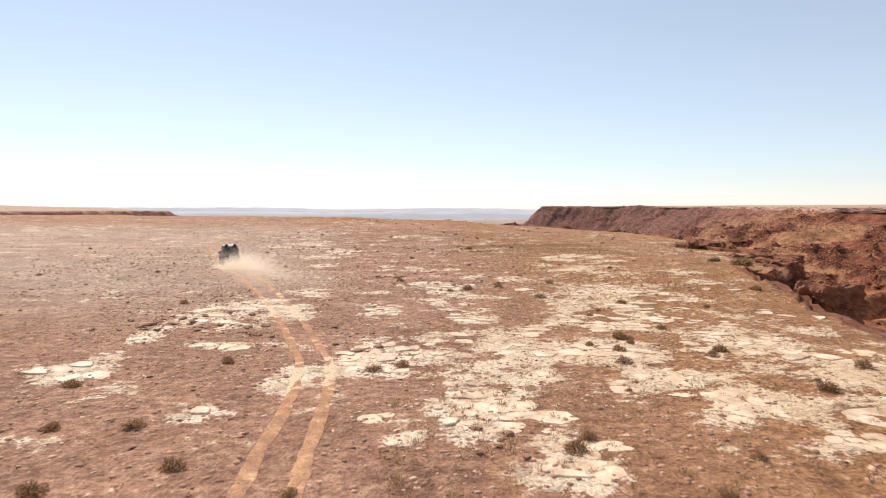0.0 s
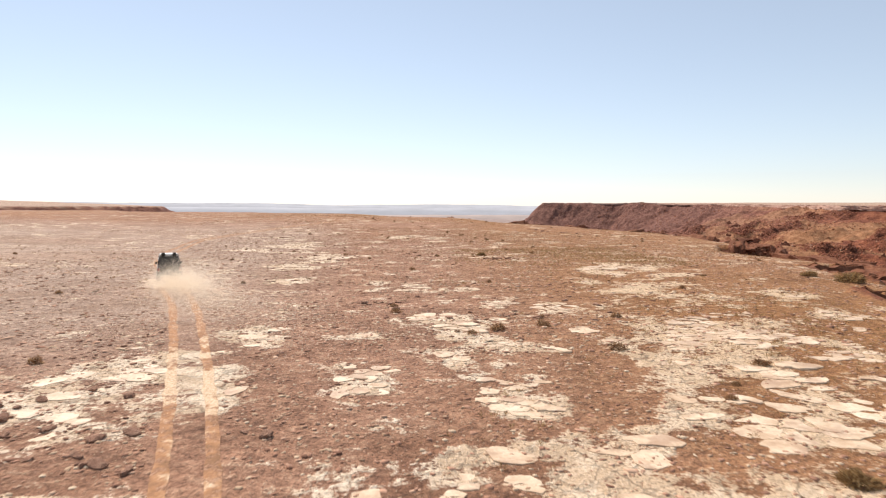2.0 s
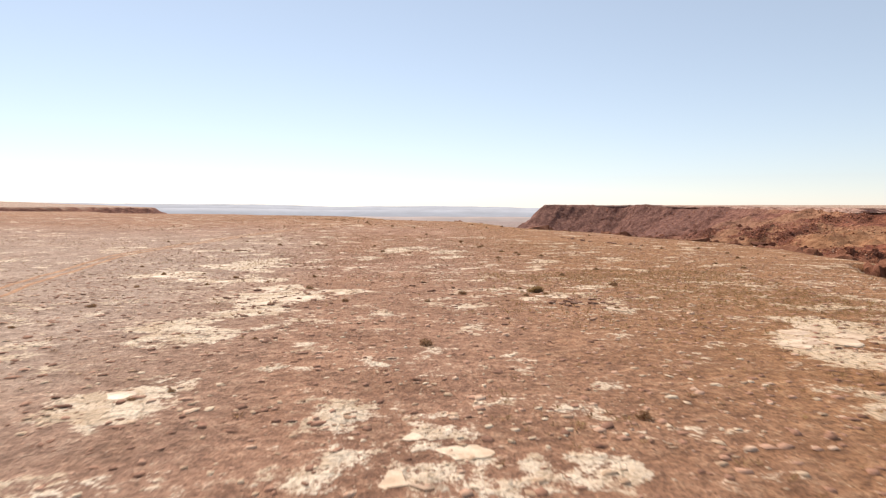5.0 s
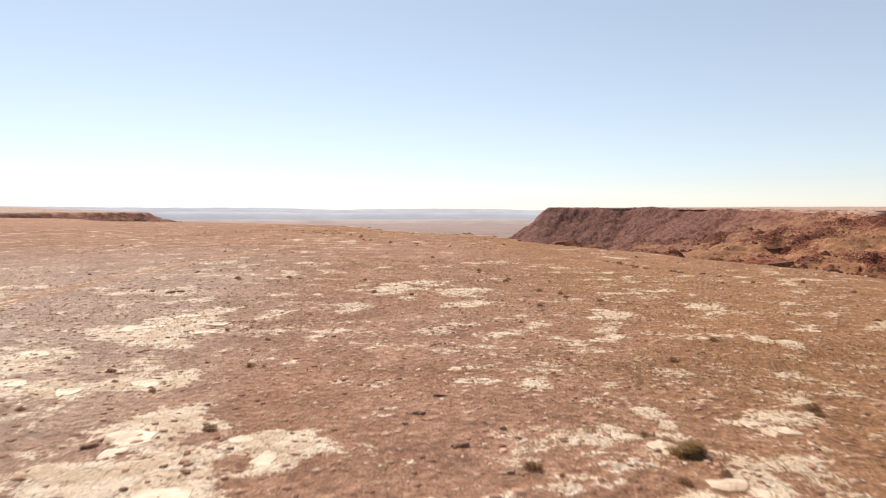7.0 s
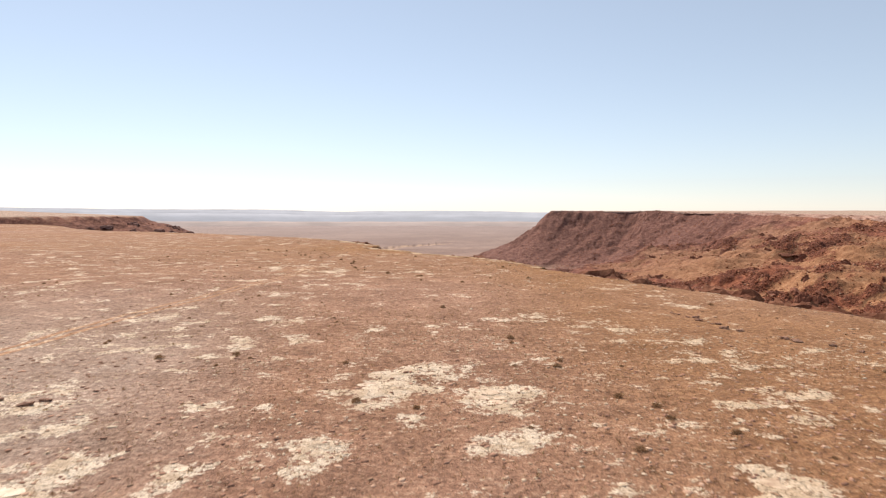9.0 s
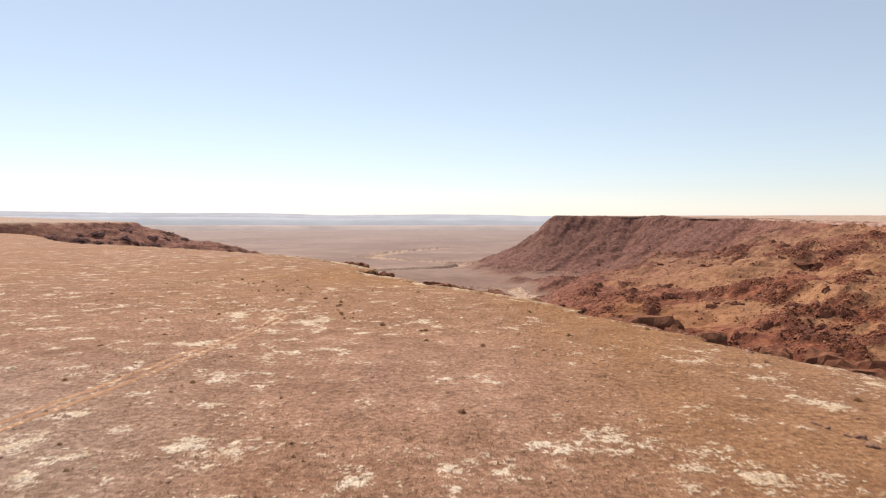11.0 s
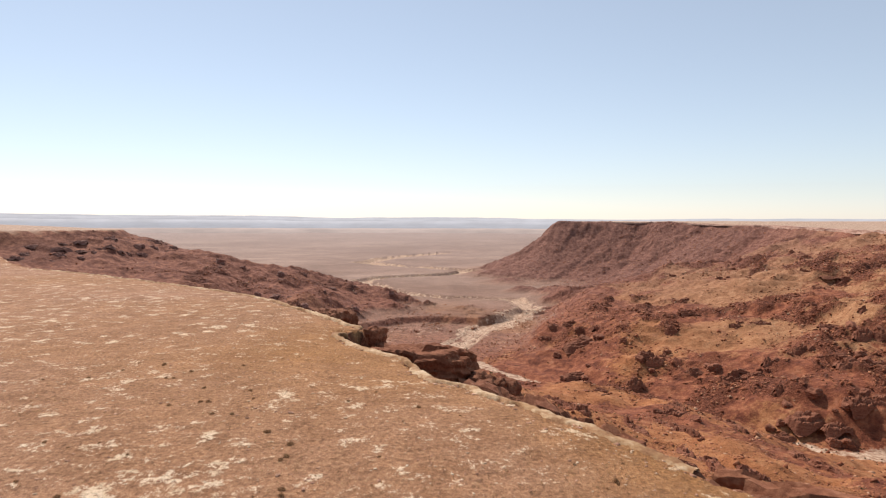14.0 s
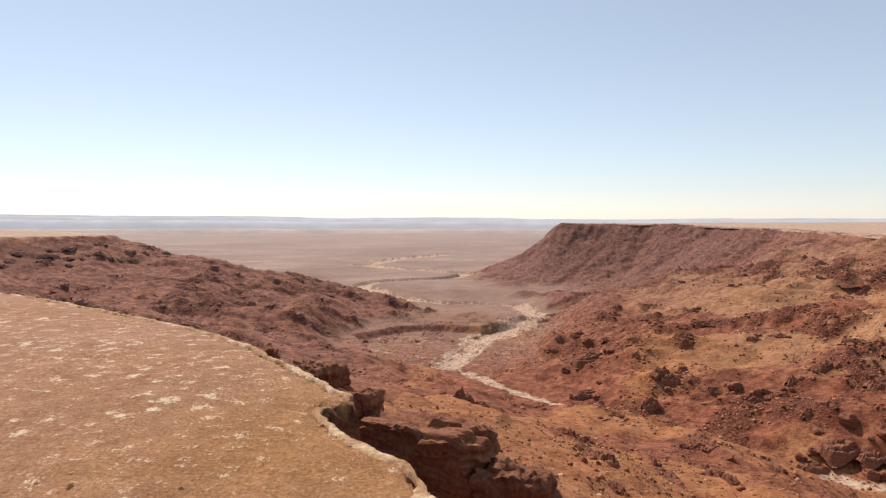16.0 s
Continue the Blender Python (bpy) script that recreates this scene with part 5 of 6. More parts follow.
cliff_band([(-413, 1005)] + LEFT_EDGE[:6], 8, 1.9, 45, 10.0, 7, 2.4, "dark layered cliff along the far tableland", 18.0, M_DUSKY_ROCK)
cliff_band(MESA_EDGE[10:3:-1], 7, 2.6, 45, 2.6, 4, 1.6, "low layered cap rock along the mesa top", 6.0, M_MESA_CAP)

# crags standing out of the slopes: broken blocks on a common root
def crag_mesh(name, seed, mat, cells, n=30):
    """A jointed crag: a cluster of upright blocks of uneven height, two metres across and about one high."""
    r = random.Random(seed)
    seeds = [(r.uniform(-1, 1), r.uniform(-1, 1)) for k in range(cells)]
    tops = [(1.05 - 0.8 * math.hypot(*p)) * r.uniform(0.45, 1.0) for p in seeds]
    tilt = [(r.gauss(0, 0.28), r.gauss(0, 0.28)) for p in seeds]
    verts = []
    for j in range(n + 1):
        for i in range(n + 1):
            x = 2 * i / n - 1 + r.uniform(-0.35, 0.35) / n
            y = 2 * j / n - 1 + r.uniform(-0.35, 0.35) / n
            wx = x + 0.09 * noise.noise(Vector((x * 3, y * 3, seed)))
            wy = y + 0.09 * noise.noise(Vector((x * 3, y * 3, seed + 9.0)))
            d = sorted((math.hypot(wx - p[0], wy - p[1]), k) for k, p in enumerate(seeds))[:2]
            k = d[0][1]
            joint = min(1.0, (d[1][0] - d[0][0]) / 0.10)
            z = tops[k] + tilt[k][0] * (x - seeds[k][0]) + tilt[k][1] * (y - seeds[k][1])
            z = z * (0.5 + 0.5 * joint ** 0.5) + 0.09 * noise.noise(Vector((x * 7, y * 7, seed))) + 0.03 * noise.noise(Vector((x * 16, y * 16, seed)))
            reach = 0.86 + 0.24 * noise.noise(Vector((math.atan2(y, x) * 1.3, seed * 1.7, 0.0)))
            fall = min(1.0, max(0.0, (math.hypot(x, y) - reach) / 0.35))
            verts.append((x, y, z * (1 - fall) - 0.75 * fall))
    faces = [(j * (n + 1) + i, j * (n + 1) + i + 1, (j + 1) * (n + 1) + i + 1, (j + 1) * (n + 1) + i) for j in range(n) for i in range(n)]
    return mesh_from(name, verts, faces, mat)


ledge_crags = [crag_mesh("crag", 320 + k, M_RED_ROCK, 14 + 4 * (k % 3), 18) for k in range(8)]
# x, y, half length, height
CRAGS_A = [(94, 661, 12.7, 8), (122, 639, 3, 5), (162, 655, 6.3, 13), (131, 593, 8.2, 12), (151, 577, 8.8, 8), (109, 566, 6.9, 11), (74, 510, 4.4, 4),
           (167, 559, 10.1, 13), (217, 577, 6.2, 8), (225, 538, 9.6, 10), (260, 583, 9, 12), (252, 606, 7.5, 5), (216, 778, 6.6, 8), (196, 711, 7, 7),
           (208, 650, 5.2, 8), (225, 647, 6.2, 5), (173, 491, 11, 9), (160, 486, 7, 6)]
CRAGS_B = [(184, 482, 9, 7), (198, 488, 8.3, 10), (274, 834, 7.2, 8), (338, 735, 6, 7), (315, 732, 5, 5), (101, 741, 6, 6), (83, 608, 9.5, 6), (190, 564, 4, 9),
           (116, 699, 6, 6), (336, 748, 10, 4), (173, 515, 5, 6), (85, 434, 4.6, 5), (77, 712, 5, 6), (168, 735, 5.4, 6), (371, 856, 6, 8), (388, 767, 8, 8),
           (140, 606, 6, 7), (178, 553, 6, 9), (236, 533, 7, 8), (210, 486, 7, 8), (268, 576, 6, 8)]
block_data = [rock_mesh("boulder", 180 + k, M_RED_ROCK, 3, 0.75, 0.35) for k in range(6)]
crag_data = [crag_mesh("crag", 300 + k, M_RED_ROCK, 20 + 7 * (k % 4), 27) for k in range(8)]
for k, (x, y, half, high) in enumerate(CRAGS_A + CRAGS_B):
    z = float(ground_z(np.array([float(x)]), np.array([float(y)]))[0])
    ob = new("crag", crag_data[k % 8])
    ob.matrix_basis = pose(x, y, z - high * 0.12, random.uniform(-6, 6), random.uniform(-6, 6), random.uniform(-25, 25)) @ Matrix.Diagonal((half, half * random.uniform(0.6, 0.85), high * 0.62, 1))
    tagged(ob, "dark red crag of broken blocks standing on the canyon slope", "rock", "crags of the canyon")
    for j in range(3):
        turn, off = random.uniform(0, 6.28), half * random.uniform(0.7, 1.5)
        bx, by = x + math.cos(turn) * off, y + math.sin(turn) * off * 0.8
        size = half * random.uniform(0.12, 0.34)
        bz = float(ground_z(np.array([bx]), np.array([by]))[0])
        ob = new("boulder", block_data[(k + j) % 6])
        ob.matrix_basis = pose(bx, by, bz + size * 0.1, random.uniform(-20, 20), random.uniform(-20, 20), random.uniform(0, 360)) @ Matrix.Diagonal((size * random.uniform(1.0, 1.6), size, size * random.uniform(0.7, 1.0), 1))
        tagged(ob, "angular dark red block fallen from a crag", "boulder", "boulders of the canyon")

# knolls of broken rock between the benches, and ledges along the slope below the brink
spots = []
x, y = RNG.uniform(60, 470, 1500), RNG.uniform(470, 1000, 1500)
info = land(x, y)
pick = knoll_at(x, y) * (info[2] > 0.6) * (info[1] > 200) * ~info[5] * (info[4] > 16) > RNG.uniform(0.15, 0.9, 1500)
for px, py in zip(x[pick][:34], y[pick][:34]):
    spots.append((px, py, random.uniform(2.2, 6.0), random.uniform(2.0, 5.0), random.uniform(-30, 30), 0.75))
at, out = brink(NEAR_RIM[16:29], 1, 5.0, 7)
for off in (16, 34, 52, 74, 98, 122, 146, 168):
    for k in range(len(at)):
        px, py = at[k] + out[k] * (off + random.uniform(-7, 7))
        if noise.noise(Vector((px / 24, py / 24, off))) + random.uniform(-0.25, 0.25) < 0.12 or py > 540:
            continue
        info = land(px, py)
        if info[2] < 0.6 or info[4] < 14 or info[1] < off - 16:
            continue
        turn = math.degrees(math.atan2(-out[k][0], out[k][1])) + random.uniform(-14, 14)
        spots.append((px, py, random.uniform(2.0, 6.5), random.uniform(1.2, 2.8), turn, 0.33))
# ledges cropping out in lines along the slope under the brink: from, to
LEDGES = [(24, 323, 32, 306), (32, 306, 45, 306), (56, 398, 58, 380), (74, 408, 78, 393), (64, 363, 57, 319), (103, 384, 106, 370), (106, 370, 111, 359), (106, 445, 106, 414), (61, 319, 79, 336), (33, 444, 44, 427), (30, 383, 34, 360), (54, 386, 54, 366), (74, 399, 76, 380), (92, 466, 90, 432), (-8, 401, 3, 408), (28, 340, 30, 335)]
for ax, ay, bx, by in LEDGES:
    length = math.hypot(bx - ax, by - ay)
    pieces = max(1, round(length / 7))
    for k in range(pieces):
        u = (k + 0.5) / pieces
        spots.append((ax + (bx - ax) * u, ay + (by - ay) * u, 0.62 * length / pieces + 0.5, random.uniform(2.2, 3.6), math.degrees(math.atan2(by - ay, bx - ax)) + random.uniform(-8, 8), 0.5))
for k, (px, py, half, high, turn, wide) in enumerate(spots):
    z = float(ground_z(np.array([px]), np.array([py]))[0])
    ob = new("crag", ledge_crags[(k * 3) % 8])
    ob.matrix_basis = pose(px, py, z - high * 0.1, random.uniform(-6, 6), random.uniform(-6, 6), turn) @ Matrix.Diagonal((half, half * wide, high, 1))
    tagged(ob, "broken red rock ledge standing out of the sandy slope", "rock", "crags of the canyon")


def canyon_places(count, x0, x1, y0, y1):
    x, y = RNG.uniform(x0, x1, count), RNG.uniform(y0, y1, count)
    info = land(x, y)
    keep = (info[2] > 0.5) & (info[1] > 2.0) & (info[9] > RNG.uniform(0.12, 0.7, count))
    x, y = x[keep], y[keep]
    return np.column_stack([x, y, ground_z(x, y)])


boulder_data = [rock_mesh("boulder", 80 + k, M_RED_ROCK, 3, 0.45, 0.4) for k in range(8)]
dusky_data = [rock_mesh("boulder", 100 + k, M_DUSKY_ROCK, 3, 0.5, 0.4) for k in range(8)]
dusky_crags = [crag_mesh("crag", 340 + k, M_DUSKY_ROCK, 12 + 4 * (k % 3), 20) for k in range(8)]
at, out = brink([(-900, 775), (-700, 810), (-560, 850), (-480, 880), (-420, 940), (-405, 975), (-415, 1010)], 8, 5.5, 45)
for k in range(len(at)):
    x, y = at[k] + out[k] * random.uniform(8, 70)
    z = float(ground_z(np.array([x]), np.array([y]))[0])
    half = random.uniform(3.0, 9.0)
    ob = new("crag", dusky_crags[k % 8])
    ob.matrix_basis = pose(x, y, z - half * 0.08, random.uniform(-6, 6), random.uniform(-6, 6), random.uniform(-30, 30)) @ Matrix.Diagonal((half * 1.2, half * 0.8, half * random.uniform(0.4, 0.7), 1))
    tagged(ob, "dusky brown rock mass below the far tableland", "rock", "crags of the far hill")
spots = np.concatenate([canyon_places(1600, -420, -30, 420, 1020)[:60], canyon_places(1500, 20, 460, 300, 950)[:45], canyon_places(900, -30, 90, 240, 480)[:20]])
for k, (x, y, z) in enumerate(spots):
    s = (0.7 + 2.6 * random.random() ** 2.4) * (1.5 if k < 60 else 0.5 if k >= 105 else 1.0)
    ob = new("boulder", (dusky_data if x < -60 else boulder_data)[k % 8])
    ob.matrix_basis = pose(x, y, z + s * (0.05 if s < 2.5 else -0.15), random.uniform(-25, 25), random.uniform(-25, 25), random.uniform(0, 360)) @ Matrix.Diagonal((s * random.uniform(0.9, 1.5), s, s * random.uniform(0.6, 0.95), 1))
    tagged(ob, "rough red-brown boulder lying on the canyon slope", "boulder", "boulders of the canyon")

def shard(seed):
    """A small angular stone of eight faces."""
    r = random.Random(seed)
    v = [(1, 0, 0), (0, 1, 0), (-1, 0, 0), (0, -1, 0), (0, 0, 1), (0, 0, -0.6)]
    v = [tuple(c * r.uniform(0.6, 1.2) + r.uniform(-0.2, 0.2) for c in p) for p in v]
    return np.array(v), np.array([(0, 1, 4), (1, 2, 4), (2, 3, 4), (3, 0, 4), (1, 0, 5), (2, 1, 5), (3, 2, 5), (0, 3, 5)])


big_pebbles = [shard(k) for k in range(20, 32)]
for area, count, low, high in (((-420, 0, 290, 1020), 26000, 0.3, 1.9), ((20, 480, 280, 900), 64000, 0.3, 1.9), ((-40, 110, 235, 460), 14000, 0.2, 0.9), ((150, 480, 850, 1500), 9000, 0.5, 1.9)):
    p = canyon_places(count, *area)
    n = len(p)
    s = low + (high - low) * RNG.random(n) ** 3.5
    size = s[:, None] * np.stack([RNG.uniform(0.8, 1.5, n), RNG.uniform(0.7, 1.1, n), RNG.uniform(0.5, 1.0, n)], 1)
    tagged(scatter("scree", big_pebbles, p, size, RNG.uniform(0, 6.28, n), RNG.normal(0, 0.3, n), M_SCREE), "red-brown scree scattered down the canyon slopes", "scree", kind="stuff")

x, y = RNG.uniform(-60, 130, 24000), RNG.uniform(222, 430, 24000)
info = land(x, y)
keep = (info[1] > 3) & (info[1] < 150) & (info[2] > 0.5)
x, y = x[keep], y[keep]
half = len(x) // 2
for name, shapes, mat, label, category, low, high, i0, i1 in (("slope_gravel", flakes, M_SCREE, "red-brown stones on the slope below the brink", "gravel", 0.10, 0.8, 0, half),
                                                             ("slope_grass", [tuft(k, 6, 0.7, 0.10) for k in range(6)], M_GRASS, "dry grass tufts on the slope below the brink", "grass", 0.2, 0.6, half, len(x))):
    p = np.column_stack([x[i0:i1], y[i0:i1], ground_z(x[i0:i1], y[i0:i1])])
    n = len(p)
    s = low + (high - low) * RNG.random(n) ** 3
    tagged(scatter(name, shapes, p, np.stack([s, s * 0.9, s * 0.8], 1), RNG.uniform(0, 6.28, n), RNG.normal(0, 0.15, n), mat), label, category, kind="stuff")

# small stones and dark scrub over the far slopes
def slope_places(count, x0, x1, y0, y1, clump):
    x, y = RNG.uniform(x0, x1, count), RNG.uniform(y0, y1, count)
    info = land(x, y)
    g = fbm(x, y, 45, 5, 0.65, 91.0 + clump)
    keep = (info[2] > 0.5) & (info[1] > 4.0) & ~info[5] & (info[4] > 6) & (g + RNG.normal(0, 0.18, count) > clump)
    x, y = x[keep], y[keep]
    return np.column_stack([x, y, ground_z(x, y)])


for area, count, low, high in (((20, 480, 330, 960), 24000, 0.3, 1.6), ((-430, -10, 330, 1000), 12000, 0.3, 1.6), ((200, 480, 960, 1500), 4500, 0.5, 1.8)):
    p = slope_places(count, *area, -0.02)
    n = len(p)
    s = low + (high - low) * RNG.random(n) ** 3
    size = s[:, None] * np.stack([RNG.uniform(0.8, 1.4, n), RNG.uniform(0.7, 1.1, n), RNG.uniform(0.6, 1.1, n)], 1)
    tagged(scatter("slope_stones", [shard(k) for k in range(10)], p, size, RNG.uniform(0, 6.28, n), RNG.normal(0, 0.3, n), M_SCREE), "small red-brown stones strewn over the canyon slopes", "stones", kind="stuff")
for area, count, low, high in (((-30, 460, 260, 900), 9000, 0.35, 0.9), ((-420, -30, 330, 1000), 1800, 0.4, 1.0)):
    p = slope_places(count, *area, 0.05)
    n = len(p)
    s = RNG.uniform(low, high, n)
    tagged(scatter("slope_scrub", [tuft(120 + k, 10, 0.8, 0.24) for k in range(5)], p, np.stack([s, s, s * 0.8], 1), RNG.uniform(0, 6.28, n), RNG.normal(0, 0.1, n), M_WASH_PLANT),
           "dark dry scrub dotted over the canyon slopes", "scrub", kind="stuff")

# scrub along the dry wash
x, y = RNG.uniform(-220, 300, 36000), RNG.uniform(440, 1900, 36000)
dw = line_distance(x, y, WASH)
df = edge_distance(x, y, FLOOD)
keep = ((dw > 2) & ((df > 14) | (df < -5)) & (dw < np.interp(y, [600, 800, 1200], [10, 22, 24]) * RNG.uniform(0.5, 1.5, len(x)))) | ((df < -6) & (RNG.random(len(x)) < 0.5))
x, y = x[keep], y[keep]
n = len(x)
s = 0.3 + 0.7 * RNG.random(n) ** 1.8
tagged(scatter("wash_scrub", [tuft(90 + k, 10, 0.8, 0.24) for k in range(5)], np.column_stack([x, y, ground_z(x, y)]), np.stack([s, s, s * 0.9], 1),
               RNG.uniform(0, 6.28, n), RNG.normal(0, 0.1, n), M_WASH_PLANT), "dark low scrub along the dry wash", "scrub", kind="stuff")


# ---- the off-road car, its dust and the far distance ----
M_PAINT = plain_material("dark_car_paint", (0.012, 0.011, 0.011), 0.5, wear=0.05)
M_BLACK = plain_material("black_plastic", (0.018, 0.018, 0.018), 0.6)
M_RUBBER = plain_material("tyre_rubber", (0.022, 0.021, 0.02), 0.85, wear=0.2)
M_STEEL = plain_material("wheel_steel", (0.30, 0.29, 0.28), 0.4, 0.8)
M_WHITE = plain_material("white_roof_paint", (0.78, 0.77, 0.74), 0.45, wear=0.05)
M_RED_LENS = plain_material("red_lens", (0.35, 0.02, 0.015), 0.25)
M_CANVAS = plain_material("dark_canvas", (0.03, 0.028, 0.025), 0.9)
M_PLATE = plain_material("plain_plate", (0.62, 0.60, 0.52), 0.5)
M_GLASS, gn, gl, gb = material("tinted_glass", 0.06)
gb.inputs["Base Color"].default_value = (0.015, 0.017, 0.018, 1)
gb.inputs["Specular IOR Level"].default_value = 0.3


def block(size, at, bevel=0.03, shear=None):
    bm = bmesh.new()
    bmesh.ops.create_cube(bm, size=1.0)
    for v in bm.verts:
        v.co = Vector((v.co.x * size[0], v.co.y * size[1], v.co.z * size[2]))
        if shear and v.co.z > 0:
            v.co.x *= shear[0]
            v.co.y = v.co.y * shear[1] + shear[2]
        v.co += Vector(at)
    if bevel:
        bmesh.ops.bevel(bm, geom=bm.edges[:], offset=bevel, segments=2, affect="EDGES")
    return bm


def drum(radius, width, at, segments=28, bevel=0.03):
    bm = bmesh.new()
    bmesh.ops.create_cone(bm, segments=segments, radius1=radius, radius2=radius, depth=width, cap_ends=True)
    if bevel:
        edges = [ed for ed in bm.edges if abs(ed.verts[0].co.z - ed.verts[1].co.z) < 1e-5]
        bmesh.ops.bevel(bm, geom=edges, offset=bevel, segments=2, affect="EDGES")
    bmesh.ops.transform(bm, matrix=Matrix.Translation(at) @ Euler((0, math.pi / 2, 0)).to_matrix().to_4x4(), verts=bm.verts)
    return bm


def off_road_car():
    car = new("off_road_car")
    part("body", block((1.80, 4.35, 0.72), (0, 0, 0.92), 0.07), M_PAINT, car, "dusty dark painted lower body")
    cabin = part("cabin", block((1.72, 2.95, 0.72), (0, -0.62, 1.62), 0.06, (0.90, 0.90, -0.06)), M_PAINT, car)
    part("bonnet", block((1.60, 1.25, 0.10), (0, 1.46, 1.30), 0.04), M_PAINT, car)
    part("roof", block((1.52, 2.62, 0.06), (0, -0.68, 2.0), 0.025), M_PAINT, car)
    part("rear_window", block((1.16, 0.03, 0.42), (0, -2.045, 1.68), 0.01, (0.92, 1, 0.04)), M_GLASS, cabin, "dark tinted rear window")
    part("windscreen", block((1.44, 0.03, 0.50), (0, 0.82, 1.66), 0.01, (0.92, 1, -0.12)), M_GLASS, cabin, "dark tinted windscreen")
    for sgn in (-1, 1):
        for y0, length in ((0.28, 0.86), (-0.68, 0.86), (-1.58, 0.72)):
            part("side_window", block((0.03, length, 0.42), (sgn * 0.825, y0, 1.68), 0.01, (0.955, 1, -0.02)), M_GLASS, cabin, "dark tinted side window")
        part("mirror", block((0.18, 0.10, 0.22), (sgn * 0.97, 0.72, 1.42), 0.03), M_BLACK, car, "black door mirror")
        part("side_step", block((0.16, 1.9, 0.06), (sgn * 0.93, -0.1, 0.46), 0.02), M_BLACK, car)
        part("tail_light", block((0.13, 0.05, 0.30), (sgn * 0.80, -2.19, 1.08), 0.015), M_RED_LENS, car, "red tail light")
        part("mud_flap", block((0.28, 0.02, 0.30), (sgn * 0.74, -1.90, 0.42), 0.005), M_BLACK, car)
        part("headlight", block((0.26, 0.05, 0.20), (sgn * 0.66, 2.18, 1.05), 0.02), M_STEEL, car)
        for y0 in (0.45, -0.65):
            part("door_handle", block((0.03, 0.16, 0.04), (sgn * 0.915, y0 - 0.3, 1.20), 0.008), M_BLACK, car)
        for y0 in (1.35, -1.35):
            part("wheel_arch", drum(0.50, 0.20, (sgn * 0.84, y0, 0.52), 24, 0.02), M_BLACK, car)
            wheel = part("wheel", drum(0.40, 0.27, (sgn * 0.82, y0, 0.40), 32, 0.05), M_RUBBER, car, "dusty black tyre")
            part("rim", drum(0.22, 0.05, (sgn * 0.955, y0, 0.40), 20, 0.012), M_STEEL, wheel, "grey steel rim")
    part("rear_bumper", block((1.78, 0.22, 0.20), (0, -2.24, 0.62), 0.04), M_BLACK, car)
    part("front_bumper", block((1.80, 0.26, 0.22), (0, 2.28, 0.66), 0.05), M_BLACK, car)
    part("rear_door", block((1.02, 0.03, 0.62), (-0.12, -2.185, 0.98), 0.012), M_PAINT, car)
    part("spare_wheel", block((0.70, 0.20, 0.70), (0.12, -2.30, 1.12), 0.09), M_RUBBER, car, "spare wheel in a black cover")
    part("plate", block((0.44, 0.015, 0.12), (-0.5, -2.36, 0.62), 0.004), M_PLATE, car)
    rack = part("roof_rack", block((1.50, 2.5, 0.04), (0, -0.68, 2.11), 0.012), M_BLACK, car, "black roof rack")
    for sgn in (-1, 1):
        part("rail", block((0.04, 2.5, 0.05), (sgn * 0.74, -0.68, 2.19), 0.012), M_BLACK, rack)
        for y0 in (-1.8, -0.7, 0.4):
            part("foot", block((0.05, 0.10, 0.14), (sgn * 0.70, y0, 2.06), 0.01), M_BLACK, rack)
        part("roof_bag", block((0.50, 0.50, 0.30), (sgn * 0.42, -1.62, 2.27), 0.12), M_CANVAS, car, "dark canvas bag strapped on the rack")
    part("roof_case", block((1.36, 1.85, 0.16), (0, -0.62, 2.21), 0.05), M_WHITE, car, "white flat roof case")
    return tagged(car, "dusty dark off-road car carrying a white roof case on the track", "car")


car = off_road_car()
CAR_AT = (-22.9, 70.1)
CAR_TURN = math.degrees(math.atan2(4.6, 10.6))
car_z = float(ground_z(np.array([CAR_AT[0]]), np.array([CAR_AT[1]]))[0])
car.matrix_basis = pose(*CAR_AT, car_z + 0.02, 0, 0, CAR_TURN) @ Matrix.Scale(0.94, 4)

# dust thrown up behind the wheels: fine grains, thinning out with height and distance
M_DUST, dn_nodes, dl_links, d_bsdf = material("airborne_dust", 1.0)
d_bsdf.inputs["Base Color"].default_value = (0.93, 0.83, 0.68, 1)
shine_through = dn_nodes.new("ShaderNodeBsdfTranslucent")
shine_through.inputs["Color"].default_value = (0.96, 0.87, 0.73, 1)
both = dn_nodes.new("ShaderNodeMixShader")
both.inputs[0].default_value = 0.75
dl_links.new(d_bsdf.outputs[0], both.inputs[1])
dl_links.new(shine_through.outputs[0], both.inputs[2])
dl_links.new(both.outputs[0], dn_nodes["Material Output"].inputs["Surface"])
count = 190000
back = np.where(RNG.random(count) < 0.5, RNG.gamma(1.6, 1.5, count), RNG.gamma(2.0, 4.2, count))
aside = RNG.normal(0, 1, count) * (0.55 + 0.10 * back) + np.where(RNG.random(count) < 0.5, -0.62, 0.62) + 0.16 * back
up = np.abs(RNG.normal(0, 1, count)) * (0.08 + 1.05 * (1 - np.exp(-back / 2.4))) * np.exp(-np.maximum(back - 5, 0) / 9)
ca, sa = math.cos(radians(CAR_TURN)), math.sin(radians(CAR_TURN))
lx, ly = aside + 0.25, -2.9 - back
wx, wy = CAR_AT[0] + lx * ca - ly * sa, CAR_AT[1] + lx * sa + ly * ca
grain = 0.008 + 0.0105 * RNG.random(count)
